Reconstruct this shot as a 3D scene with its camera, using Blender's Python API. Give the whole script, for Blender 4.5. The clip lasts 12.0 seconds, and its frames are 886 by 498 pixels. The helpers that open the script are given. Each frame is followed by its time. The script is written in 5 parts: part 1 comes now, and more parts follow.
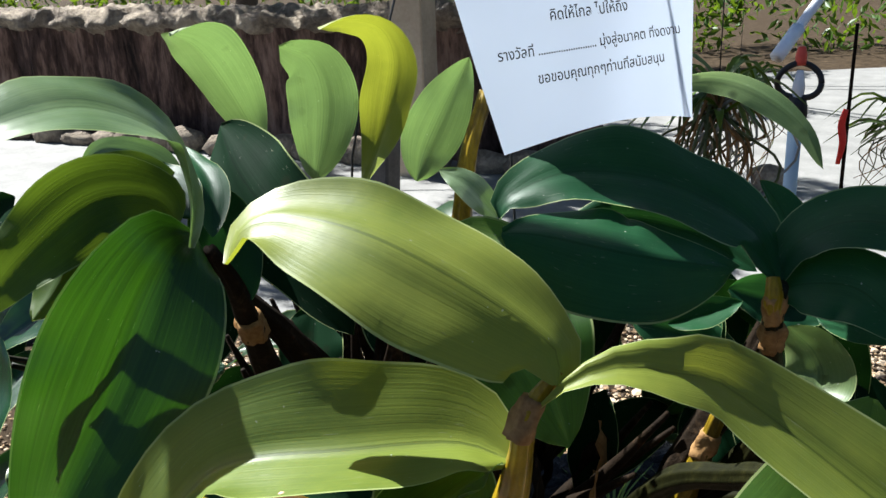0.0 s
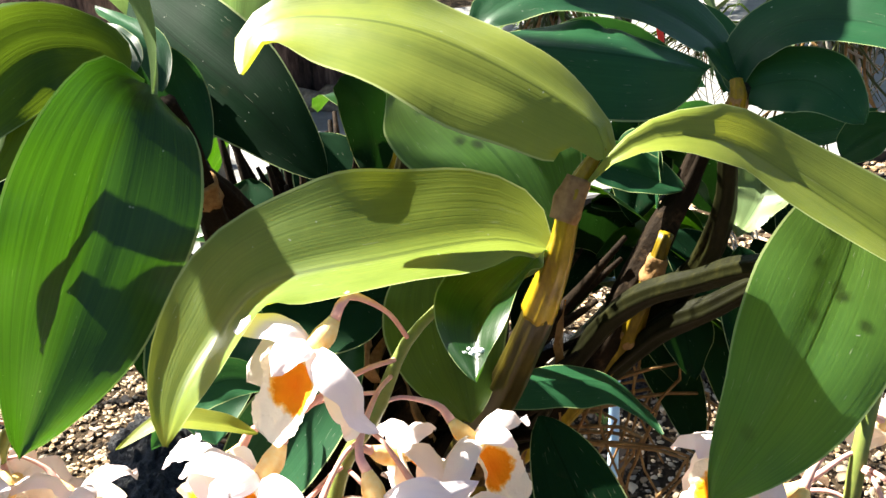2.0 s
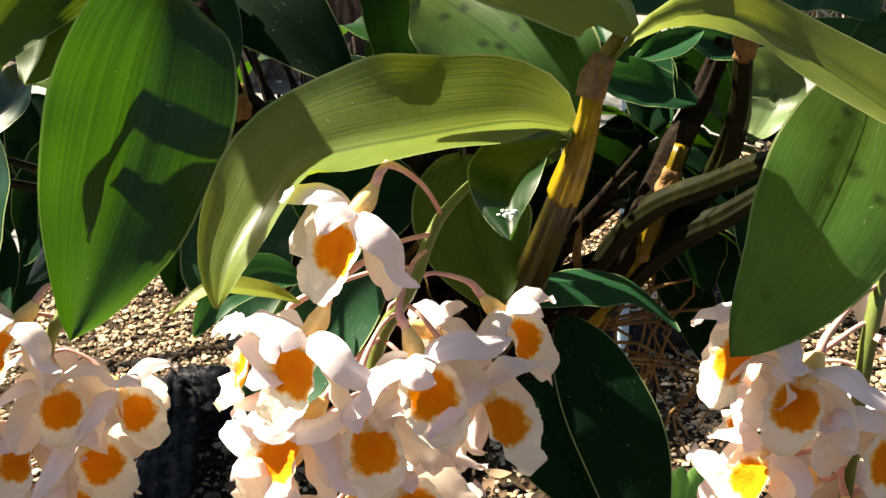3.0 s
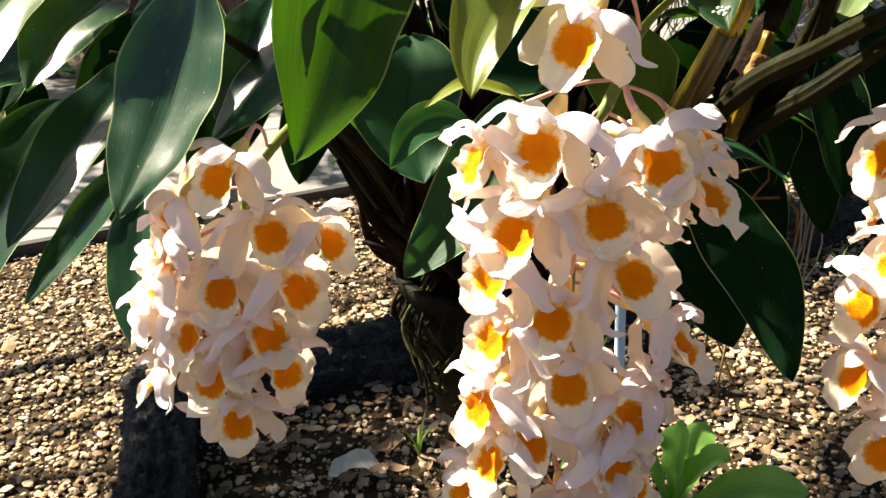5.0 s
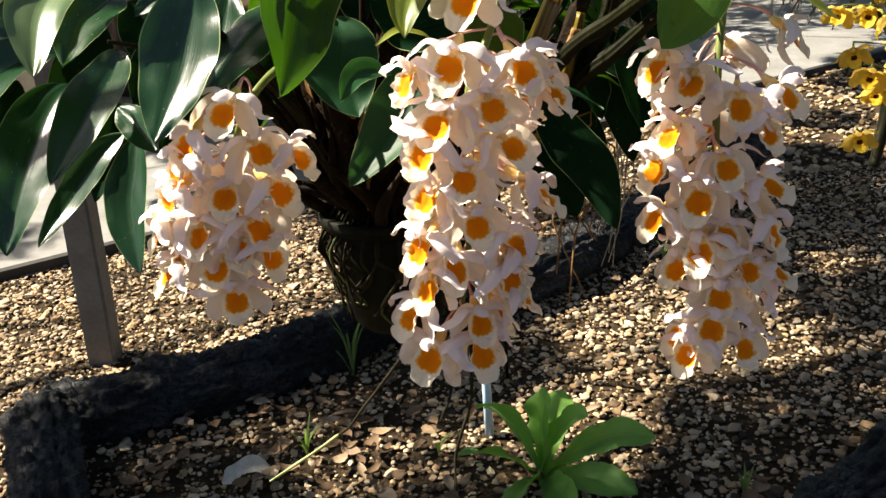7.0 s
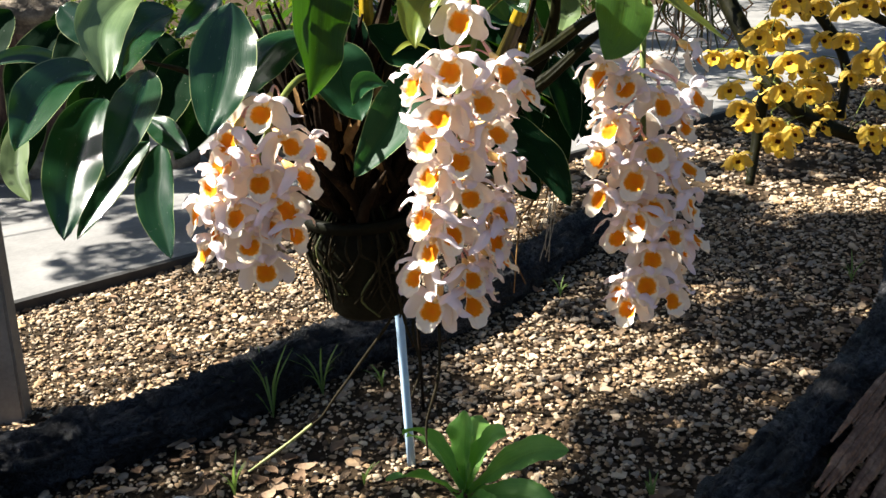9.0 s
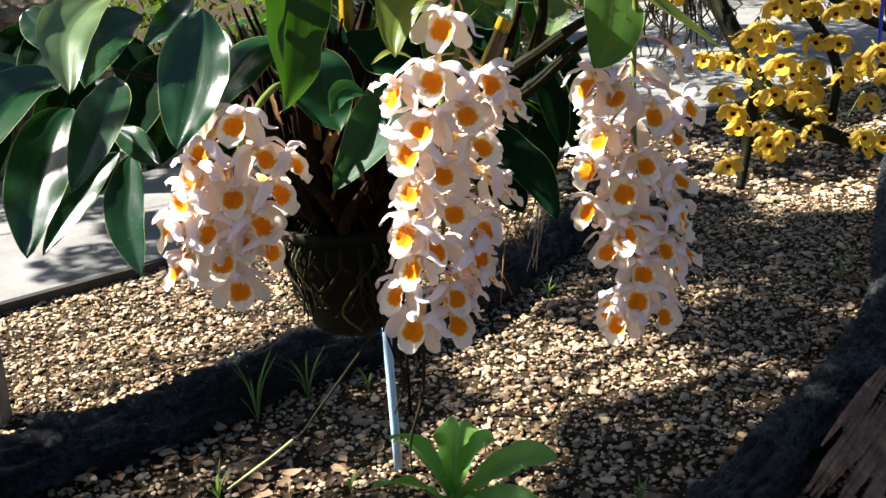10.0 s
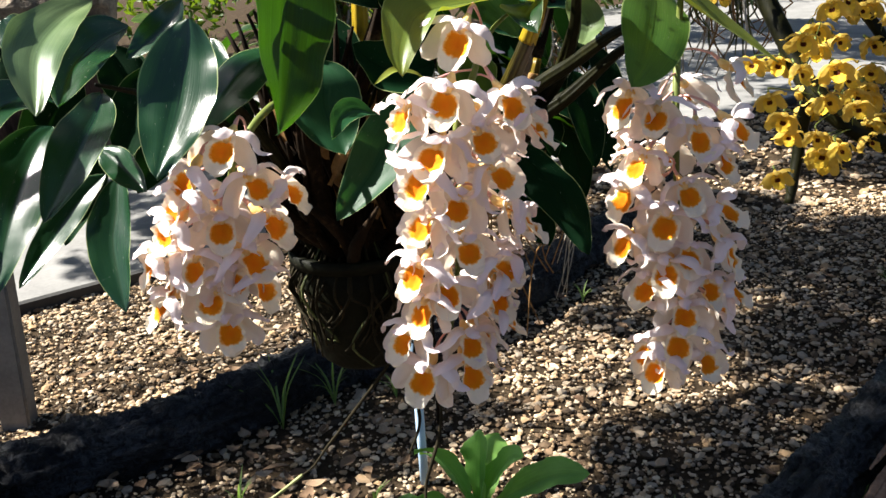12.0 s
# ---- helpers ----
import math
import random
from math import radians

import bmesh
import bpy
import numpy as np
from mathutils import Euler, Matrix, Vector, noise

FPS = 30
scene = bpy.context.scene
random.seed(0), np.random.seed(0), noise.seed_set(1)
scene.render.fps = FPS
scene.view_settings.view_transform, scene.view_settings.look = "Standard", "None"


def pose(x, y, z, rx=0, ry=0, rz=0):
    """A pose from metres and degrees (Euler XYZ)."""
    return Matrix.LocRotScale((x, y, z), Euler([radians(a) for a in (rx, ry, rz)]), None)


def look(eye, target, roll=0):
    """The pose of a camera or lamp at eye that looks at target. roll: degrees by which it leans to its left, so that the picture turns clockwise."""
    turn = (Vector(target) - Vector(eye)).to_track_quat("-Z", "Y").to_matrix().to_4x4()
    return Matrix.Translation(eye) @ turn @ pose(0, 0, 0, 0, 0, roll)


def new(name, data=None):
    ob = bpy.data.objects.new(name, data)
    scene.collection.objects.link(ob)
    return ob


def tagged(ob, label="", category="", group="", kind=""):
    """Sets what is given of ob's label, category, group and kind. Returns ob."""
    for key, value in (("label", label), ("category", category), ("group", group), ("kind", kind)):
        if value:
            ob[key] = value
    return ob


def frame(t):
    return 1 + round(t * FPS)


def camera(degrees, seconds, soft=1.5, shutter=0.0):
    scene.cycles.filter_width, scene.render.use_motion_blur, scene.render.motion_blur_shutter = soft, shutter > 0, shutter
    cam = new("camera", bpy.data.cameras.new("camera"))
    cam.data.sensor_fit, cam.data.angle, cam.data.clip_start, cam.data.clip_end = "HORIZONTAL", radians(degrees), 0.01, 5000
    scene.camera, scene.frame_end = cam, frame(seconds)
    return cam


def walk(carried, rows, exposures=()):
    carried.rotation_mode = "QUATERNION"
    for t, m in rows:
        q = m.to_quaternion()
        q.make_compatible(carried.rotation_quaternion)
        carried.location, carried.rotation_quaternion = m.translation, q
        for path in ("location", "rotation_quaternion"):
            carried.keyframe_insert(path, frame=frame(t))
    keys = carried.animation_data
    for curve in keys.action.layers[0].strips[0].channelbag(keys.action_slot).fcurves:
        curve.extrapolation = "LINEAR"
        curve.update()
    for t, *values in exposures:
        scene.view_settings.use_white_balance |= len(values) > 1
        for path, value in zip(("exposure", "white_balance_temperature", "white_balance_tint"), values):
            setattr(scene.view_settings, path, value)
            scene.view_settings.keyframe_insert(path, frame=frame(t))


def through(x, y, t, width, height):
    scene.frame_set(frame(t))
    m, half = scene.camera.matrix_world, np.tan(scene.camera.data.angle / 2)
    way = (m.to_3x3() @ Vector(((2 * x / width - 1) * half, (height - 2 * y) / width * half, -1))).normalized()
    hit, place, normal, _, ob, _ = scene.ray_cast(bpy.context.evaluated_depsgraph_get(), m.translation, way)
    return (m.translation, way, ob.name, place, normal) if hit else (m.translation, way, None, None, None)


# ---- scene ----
cam = camera(53.0, 12.0)
PATH = [
    (0, (0.565, 0.28, 1.7), (-0.251, 1.993, 1.066), -2.2),
    (0.5, (0.529, 0.251, 1.691), (-0.158, 1.999, 1.003), -2.6),
    (1, (0.497, 0.237, 1.684), (-0.065, 2.02, 0.975), -2.8),
    (1.5, (0.488, 0.238, 1.666), (0.044, 2.04, 0.921), -3.1),
    (2, (0.49, 0.239, 1.651), (0.072, 2.036, 0.878), -3.4),
    (2.5, (0.496, 0.229, 1.636), (0.062, 2.012, 0.84), -3.6),
    (3, (0.484, 0.208, 1.625), (0.058, 1.977, 0.793), -4.2),
    (3.5, (0.463, 0.184, 1.62), (0.059, 1.937, 0.745), -4.4),
    (3.7, (0.457, 0.178, 1.617), (0.055, 1.918, 0.717), -4.7),
    (5.3, (0.372, 0.071, 1.574), (0.08, 1.868, 0.747), -4.1),
    (5.5, (0.362, 0.044, 1.577), (0.113, 1.847, 0.749), -4.5),
    (6, (0.346, -0.009, 1.565), (0.17, 1.807, 0.747), -4.0),
    (6.5, (0.36, -0.056, 1.575), (0.274, 1.768, 0.761), -4.7),
    (7, (0.349, -0.135, 1.578), (0.359, 1.707, 0.8), -4.6),
    (8.8, (0.247, -0.295, 1.574), (0.51, 1.571, 0.904), -3.8),
    (9, (0.236, -0.305, 1.568), (0.516, 1.562, 0.906), -3.6),
    (9.5, (0.222, -0.297, 1.56), (0.535, 1.563, 0.894), -3.5),
    (10, (0.248, -0.267, 1.573), (0.553, 1.592, 0.903), -3.5),
    (10.5, (0.27, -0.255, 1.569), (0.549, 1.609, 0.901), -3.6),
    (11, (0.28, -0.24, 1.572), (0.539, 1.626, 0.898), -3.7),
    (11.5, (0.276, -0.209, 1.574), (0.523, 1.656, 0.894), -3.7),
    (12, (0.283, -0.172, 1.577), (0.507, 1.696, 0.898), -3.7),
]
EXPOSURES = [(0, 1.91, 5500, 10), (0.5, 2.37, 5750, 10), (1, 2.16, 6000, 10), (1.5, 2.68, 6200, 10), (2, 2.88, 6100, 10), (2.5, 2.35, 6450, 10), (3, 2.23, 6700, 10), (3.5, 2.28, 6900, 10), (5.5, 2.21, 6800, 10), (6, 2.70, 6800, 10), (6.5, 1.82, 6800, 10), (7, 1.94, 6600, 10), (9, 2.08, 6000, 12), (10.5, 2.08, 5900, 12), (12, 2.0, 5900, 12)]
walk(cam, [(t, look(eye, target, roll)) for t, eye, target, roll in PATH], EXPOSURES)

# ---- light ----
scene.view_settings.exposure = 1.68
SUN_AZ, SUN_EL = -74.0, 47.0  # degrees: azimuth from +y towards +x, and height
world = bpy.data.worlds.new("sky")
scene.world = world
world.use_nodes = True
sky = world.node_tree.nodes.new("ShaderNodeTexSky")
sky.sky_type = "NISHITA"
sky.sun_disc = False
sky.sun_elevation, sky.sun_rotation = radians(SUN_EL), radians(SUN_AZ)
sky.air_density, sky.dust_density = 1.0, 1.5
bg = world.node_tree.nodes["Background"]
bg.inputs[1].default_value = 0.026
world.node_tree.links.new(sky.outputs[0], bg.inputs[0])
sun_to = Vector((math.sin(radians(SUN_AZ)) * math.cos(radians(SUN_EL)), math.cos(radians(SUN_AZ)) * math.cos(radians(SUN_EL)), math.sin(radians(SUN_EL))))
sun = new("sun", bpy.data.lights.new("sun", "SUN"))
sun.data.energy, sun.data.angle, sun.data.color = 5.0, radians(0.5), (1.0, 0.91, 0.75)
sun.matrix_world = look(sun_to * 20, (0, 0, 0))


# ---- materials ----
class Net:
    """A material's node tree, with short calls."""

    def __init__(self, name):
        self.mat = bpy.data.materials.new(name)
        self.mat.use_nodes = True
        self.t = self.mat.node_tree
        self.t.nodes.clear()
        self.out = self.t.nodes.new("ShaderNodeOutputMaterial")

    def n(self, kind, **inputs):
        node = self.t.nodes.new(kind)
        for key, value in inputs.items():
            self.put(node, key.replace("_", " "), value)
        return node

    def put(self, node, key, value):
        slot = node.inputs[int(key)] if key.isdigit() else node.inputs[key]
        if isinstance(value, bpy.types.NodeSocket):
            self.t.links.new(value, slot)
        else:
            slot.default_value = value

    def noise(self, where, scale, detail=4.0, rough=0.55):
        return self.n("ShaderNodeTexNoise", Vector=where, Scale=scale, Detail=detail, Roughness=rough).outputs[0]

    def ramp(self, fac, *stops):
        node = self.n("ShaderNodeValToRGB", Fac=fac)
        while len(node.color_ramp.elements) < len(stops):
            node.color_ramp.elements.new(0.5)
        for el, (pos, col) in zip(node.color_ramp.elements, stops):
            el.position, el.color = pos, (*col, 1)
        return node.outputs[0]

    def mix(self, fac, a, b, how="MIX"):
        node = self.n("ShaderNodeMix")
        node.data_type, node.blend_type = "RGBA", how
        for slot, value in ((0, fac), (6, a), (7, b)):
            if isinstance(value, bpy.types.NodeSocket):
                self.t.links.new(value, node.inputs[slot])
            else:
                node.inputs[slot].default_value = value if slot == 0 else (*value, 1)
        return node.outputs[2]

    def math(self, op, a, b=0.0, c=0.0):
        node = self.n("ShaderNodeMath")
        node.operation = op
        for i, v in enumerate((a, b, c)):
            self.put(node, str(i), v)
        return node.outputs[0]

    def bump(self, height, strength=0.3, distance=0.002):
        return self.n("ShaderNodeBump", Height=height, Strength=strength, Distance=distance).outputs[0]

    def coords(self, kind="Object"):
        return self.n("ShaderNodeTexCoord").outputs[kind]

    def finish(self, shader):
        self.t.links.new(shader, self.out.inputs[0])
        return self.mat


def surface(name, stops, scale, rough=0.8, bump=0.4, fine=6.0, metal=0.0, distance=0.004, island=0.0, spec=0.3, stretch=None):
    """A plain opaque surface: a colour ramp over noise at two scales, with relief."""
    k = Net(name)
    pos = k.coords()
    if stretch:
        node = k.n("ShaderNodeVectorMath", **{"0": pos, "1": stretch})
        node.operation = "MULTIPLY"
        pos = node.outputs[0]
    big, small = k.noise(pos, scale), k.noise(pos, scale * fine, 6.0, 0.65)
    fac = k.math("ADD", k.math("MULTIPLY", big, 0.6), k.math("MULTIPLY", small, 0.4))
    if island:
        rnd = k.n("ShaderNodeNewGeometry").outputs["Random Per Island"]
        fac = k.math("ADD", k.math("MULTIPLY", fac, 1 - island), k.math("MULTIPLY", rnd, island))
    p = k.n("ShaderNodeBsdfPrincipled", Base_Color=k.ramp(fac, *stops), Roughness=rough, Metallic=metal, Normal=k.bump(small, bump, distance))
    p.inputs["Specular IOR Level"].default_value = spec
    return k.finish(p.outputs[0])


def leaf_material(name, dark, light, thin, rough=0.30, gloss=0.5, through=0.35, spots=0.0, veins=0.20, ripe=0.0):
    """Orchid blade: long fine veins, blotches, waxy gloss, and light that shines through."""
    k = Net(name)
    uv, pos = k.coords("UV"), k.coords()
    sep = k.n("ShaderNodeSeparateXYZ", Vector=uv)
    across, along = sep.outputs[0], sep.outputs[1]
    stretched = k.n("ShaderNodeCombineXYZ", X=k.math("MULTIPLY", across, 48.0), Y=k.math("MULTIPLY", along, 1.3)).outputs[0]
    vein = k.noise(stretched, 1.0, 3.0, 0.6)
    blotch = k.math("ADD", k.math("MULTIPLY", k.noise(pos, 9.0, 2.0), 0.55), k.math("MULTIPLY", k.noise(pos, 34.0, 6.0, 0.65), 0.45))
    rnd = k.n("ShaderNodeObjectInfo").outputs["Random"]
    fac = k.math("ADD", k.math("MULTIPLY", vein, veins * 0.6), k.math("MULTIPLY", blotch, 0.90 - veins * 0.6))
    fac = k.math("ADD", fac, k.math("MULTIPLY", rnd, 0.15))
    base = k.ramp(fac, (0.35, dark), (0.67, light))
    if ripe:
        ends = k.math("POWER", k.math("SUBTRACT", 1.0, along), 2.0)
        ends = k.math("ADD", ends, k.math("MULTIPLY", k.math("POWER", along, 5.0), 0.8))
        base = k.mix(k.math("MULTIPLY", ends, k.math("MULTIPLY", k.math("ADD", blotch, 0.5), ripe)), base, (0.24, 0.27, 0.02))
    rib = k.math("LESS_THAN", k.math("ABSOLUTE", k.math("SUBTRACT", across, 0.5)), 0.012)
    base = k.mix(k.math("MULTIPLY", rib, 0.45), base, tuple(c * 0.5 for c in dark))
    edge = k.math("GREATER_THAN", k.math("ABSOLUTE", k.math("SUBTRACT", across, 0.5)), 0.484)
    base = k.mix(k.math("MULTIPLY", edge, 0.65), base, (0.36, 0.42, 0.18))
    dust = k.math("GREATER_THAN", k.noise(pos, 420.0, 1.0), 0.80)
    base = k.mix(k.math("MULTIPLY", dust, 0.5), base, (0.45, 0.48, 0.40))
    nick = k.n("ShaderNodeCombineXYZ", X=k.math("MULTIPLY", across, 120.0), Y=k.math("MULTIPLY", along, 14.0), Z=rnd).outputs[0]
    base = k.mix(k.math("MULTIPLY", k.math("GREATER_THAN", k.noise(nick, 1.0, 1.0), 0.76), 0.45), base, (0.36, 0.38, 0.26))
    if spots:
        bent = k.math("ADD", k.n("ShaderNodeTexVoronoi", Vector=pos, Scale=75.0).outputs[0], k.math("MULTIPLY", k.math("SUBTRACT", k.noise(pos, 300.0, 3.0), 0.5), 0.22))
        dot = k.n("ShaderNodeMapRange", Value=bent, From_Min=0.33, From_Max=0.12).outputs[0]
        worn = k.math("MULTIPLY", dot, k.math("GREATER_THAN", k.noise(pos, 18.0, 1.0), 0.53))
        soft = k.math("MULTIPLY", worn, spots)
        base = k.mix(soft, base, (0.012, 0.018, 0.008))
    bump = k.bump(k.math("ADD", k.math("MULTIPLY", vein, 0.75), k.math("MULTIPLY", k.noise(pos, 38.0, 3.0), 1.2)), 0.26, 0.0008)
    p = k.n("ShaderNodeBsdfPrincipled", Base_Color=base, Roughness=k.math("ADD", rough, k.math("MULTIPLY", blotch, 0.16)), Normal=bump)
    p.inputs["Specular IOR Level"].default_value = gloss
    tr = k.n("ShaderNodeBsdfTranslucent", Color=k.mix(k.n("ShaderNodeMapRange", Value=vein, From_Min=0.36, From_Max=0.62).outputs[0], tuple(c * (1.0 - 7.0 * veins * veins) for c in thin), thin), Normal=bump)
    m = k.n("ShaderNodeMixShader", Fac=through)
    k.t.links.new(p.outputs[0], m.inputs[1])
    k.t.links.new(tr.outputs[0], m.inputs[2])
    return k.finish(m.outputs[0])


def bark_material(name, pit, flank, crest):
    """Black bark: sharp crooked crests with painted grey highlights, over black pits."""
    k = Net(name)
    pos = k.coords()
    bent = k.n("ShaderNodeVectorMath", **{"0": pos, "1": k.n("ShaderNodeTexNoise", Vector=pos, Scale=9.0).outputs[1]})
    bent.operation = "ADD"
    def crests(scale):
        f = k.noise(bent.outputs[0], scale, 5.0, 0.6)
        return k.math("SUBTRACT", 1.0, k.math("MULTIPLY", k.math("ABSOLUTE", k.math("SUBTRACT", f, 0.5)), 5.0))
    high = k.math("ADD", k.math("MULTIPLY", crests(11.0), 0.6), k.math("MULTIPLY", crests(34.0), 0.4))
    sheen = k.math("MULTIPLY", high, k.math("ADD", k.noise(pos, 5.0, 3.0), 0.45))
    p = k.n("ShaderNodeBsdfPrincipled", Base_Color=k.ramp(sheen, (0.34, pit), (0.68, flank), (0.98, crest)), Roughness=0.48, Normal=k.bump(high, 1.0, 0.009))
    p.inputs["Specular IOR Level"].default_value = 0.32
    return k.finish(p.outputs[0])


def petal_material(name, white, blush, glow, through=0.45, relief=0.35):
    k = Net(name)
    uv, pos = k.coords("UV"), k.coords()
    sep = k.n("ShaderNodeSeparateXYZ", Vector=uv)
    stretched = k.n("ShaderNodeCombineXYZ", X=k.math("MULTIPLY", sep.outputs[0], 22.0), Y=k.math("MULTIPLY", sep.outputs[1], 2.0)).outputs[0]
    vein = k.noise(stretched, 1.0, 2.0)
    rnd = k.n("ShaderNodeObjectInfo").outputs["Random"]
    tint = k.math("MULTIPLY", k.math("ADD", k.noise(pos, 90.0, 2.0), k.math("MULTIPLY", rnd, 0.5)), 0.42)
    tint = k.math("ADD", tint, k.math("MULTIPLY", k.math("POWER", sep.outputs[1], 3.0), 0.55))
    base = k.mix(k.math("MULTIPLY", vein, 0.25), k.mix(tint, white, blush), white)
    bump = k.bump(k.math("ADD", vein, k.noise(pos, 260.0, 3.0)), relief, 0.0005)
    p = k.n("ShaderNodeBsdfPrincipled", Base_Color=base, Roughness=0.55, Normal=bump)
    p.inputs["Specular IOR Level"].default_value = 0.3
    tr = k.n("ShaderNodeBsdfTranslucent", Color=(*glow, 1), Normal=bump)
    m = k.n("ShaderNodeMixShader", Fac=through)
    k.t.links.new(p.outputs[0], m.inputs[1])
    k.t.links.new(tr.outputs[0], m.inputs[2])
    return k.finish(m.outputs[0])


def lip_material(name, heart, core, ring, rim, glow, wide, high, centre):
    """A cupped lip with a velvety, ragged, squarish heart in a pale fringe."""
    k = Net(name)
    pos = k.coords()
    sep = k.n("ShaderNodeSeparateXYZ", Vector=k.coords("UV"))
    dx = k.math("DIVIDE", k.math("ABSOLUTE", k.math("SUBTRACT", sep.outputs[0], 0.5)), wide)
    dz = k.math("DIVIDE", k.math("ABSOLUTE", k.math("SUBTRACT", sep.outputs[1], centre)), high)
    far = k.math("POWER", k.math("ADD", k.math("POWER", dx, 3.0), k.math("POWER", dz, 3.0)), 0.3333)
    ragged = k.math("ADD", far, k.math("MULTIPLY", k.math("SUBTRACT", k.noise(pos, 300.0, 3.0, 0.6), 0.5), 0.60))
    fac = k.math("DIVIDE", ragged, 1.6)
    base = k.ramp(fac, (0.0, core), (0.40, heart), (0.56, heart), (0.63, ring), (0.72, rim))
    shine = k.ramp(fac, (0.0, tuple(c * 0.5 for c in heart)), (0.56, tuple(c * 0.5 for c in heart)), (0.70, glow))
    bump = k.bump(k.noise(pos, 700.0, 4.0), 0.7, 0.0008)
    p = k.n("ShaderNodeBsdfPrincipled", Base_Color=base, Roughness=0.8, Normal=bump)
    p.inputs["Specular IOR Level"].default_value = 0.12
    tr = k.n("ShaderNodeBsdfTranslucent", Color=shine, Normal=bump)
    m = k.n("ShaderNodeMixShader", Fac=0.30)
    k.t.links.new(p.outputs[0], m.inputs[1])
    k.t.links.new(tr.outputs[0], m.inputs[2])
    return k.finish(m.outputs[0])



LEAF = {
    "mature": leaf_material("leaf_mature", (0.0040, 0.0220, 0.0048), (0.0120, 0.0460, 0.0060), (0.046, 0.138, 0.002), 0.26, 0.40, 0.32, 0.0, 0.24),
    "deep": leaf_material("leaf_deep", (0.0068, 0.0310, 0.0132), (0.0195, 0.0760, 0.0290), (0.0500, 0.175, 0.0230), 0.34, 0.14, 0.22, 0.0, 0.16),
    "waxy": leaf_material("leaf_waxy", (0.00520, 0.0255, 0.0100), (0.0130, 0.0500, 0.0170), (0.0359, 0.132, 0.012), 0.15, 0.70, 0.15, 0.0, 0.2),
    # leaf colour darkened to imitate shade deep in the plant
    "shade_dim": leaf_material("leaf_shade_dim", (0.0020, 0.0095, 0.0038), (0.0052, 0.0240, 0.0085), (0.0180, 0.0650, 0.0060), 0.60, 0.03, 0.10, 0.6, 0.15),
    "spotted": leaf_material("leaf_spotted", (0.012, 0.0479, 0.012), (0.0335, 0.0977, 0.0216), (0.125, 0.330, 0.0143), 0.32, 0.28, 0.42, 0.9, 0.20, 0.25),
    "young": leaf_material("leaf_young", (0.0299, 0.0776, 0.0148), (0.195, 0.225, 0.036), (0.340, 0.375, 0.022), 0.36, 0.3, 0.3, 0.22, 0.15, 0.45),
    "fresh": leaf_material("leaf_fresh", (0.021, 0.062, 0.011), (0.128, 0.180, 0.030), (0.335, 0.385, 0.020), 0.32, 0.42, 0.32, 0.1, 0.15, 0.45),
    "olive": leaf_material("leaf_olive", (0.0263, 0.0739, 0.00718), (0.0529, 0.117, 0.0102), (0.131, 0.203, 0.0072), 0.36, 0.3, 0.45, 0.2, 0.2, 0.2),
    "mid": leaf_material("leaf_green", (0.0622, 0.117, 0.0468), (0.173, 0.235, 0.11), (0.203, 0.326, 0.079), 0.32, 0.38, 0.3, 0.8, 0.18, 0.3),
    # pale: base lightened to imitate sheen on sunlit leaves
    "pale": leaf_material("leaf_pale", (0.0718, 0.132, 0.0622), (0.203, 0.281, 0.138), (0.192, 0.323, 0.0718), 0.22, 0.70, 0.28, 0.0, 0.24, 0.2),
    "herb": leaf_material("leaf_herb", (0.105, 0.262, 0.0489), (0.23, 0.452, 0.0959), (0.263, 0.563, 0.0479), 0.4, 0.4, 0.4, 0.0),
    "grass": leaf_material("leaf_grass", (0.0959, 0.167, 0.0419), (0.216, 0.287, 0.0898), (0.287, 0.455, 0.0718), 0.5, 0.3, 0.4, 0.0),
}
PETAL = petal_material("petal_white", (0.88, 0.84, 0.73), (0.83, 0.71, 0.68), (0.95, 0.85, 0.70), 0.36)
LIP = lip_material("lip_white_orange", (0.90, 0.27, 0.003), (0.90, 0.20, 0.002), (0.98, 0.50, 0.05), (0.89, 0.83, 0.68), (0.94, 0.83, 0.64), 0.36, 0.27, 0.37)
COLUMN = surface("column_yellow", [(0.3, (0.90, 0.46, 0.06)), (0.7, (0.90, 0.72, 0.36))], 90.0, 0.5, 0.1)
STALK = surface("flower_stalk", [(0.3, (0.575, 0.23, 0.23)), (0.7, (0.759, 0.46, 0.368))], 80.0, 0.5, 0.2, distance=0.0005)
RACHIS = surface("raceme_stem", [(0.3, (0.085, 0.115, 0.022)), (0.7, (0.17, 0.20, 0.045))], 60.0, 0.45, 0.2, distance=0.0006)
SEPAL = petal_material("sepal_lilac_white", (0.86, 0.805, 0.76), (0.79, 0.64, 0.70), (0.92, 0.79, 0.73), 0.28)
YELLOW = petal_material("petal_yellow", (0.72, 0.53, 0.10), (0.66, 0.43, 0.06), (0.76, 0.55, 0.07), 0.36)
YLIP = lip_material("lip_yellow_maroon", (0.075, 0.016, 0.004), (0.045, 0.010, 0.004), (0.70, 0.36, 0.02), (0.84, 0.58, 0.05), (0.80, 0.52, 0.03), 0.22, 0.14, 0.30)
CANE = surface("cane_golden", [(0.30, (0.025, 0.016, 0.002)), (0.45, (0.15, 0.100, 0.004)), (0.60, (0.36, 0.25, 0.007)), (0.76, (0.56, 0.41, 0.014))], 26.0, 0.34, 0.2, distance=0.0006, spec=0.20, stretch=(1.0, 1.0, 0.30))
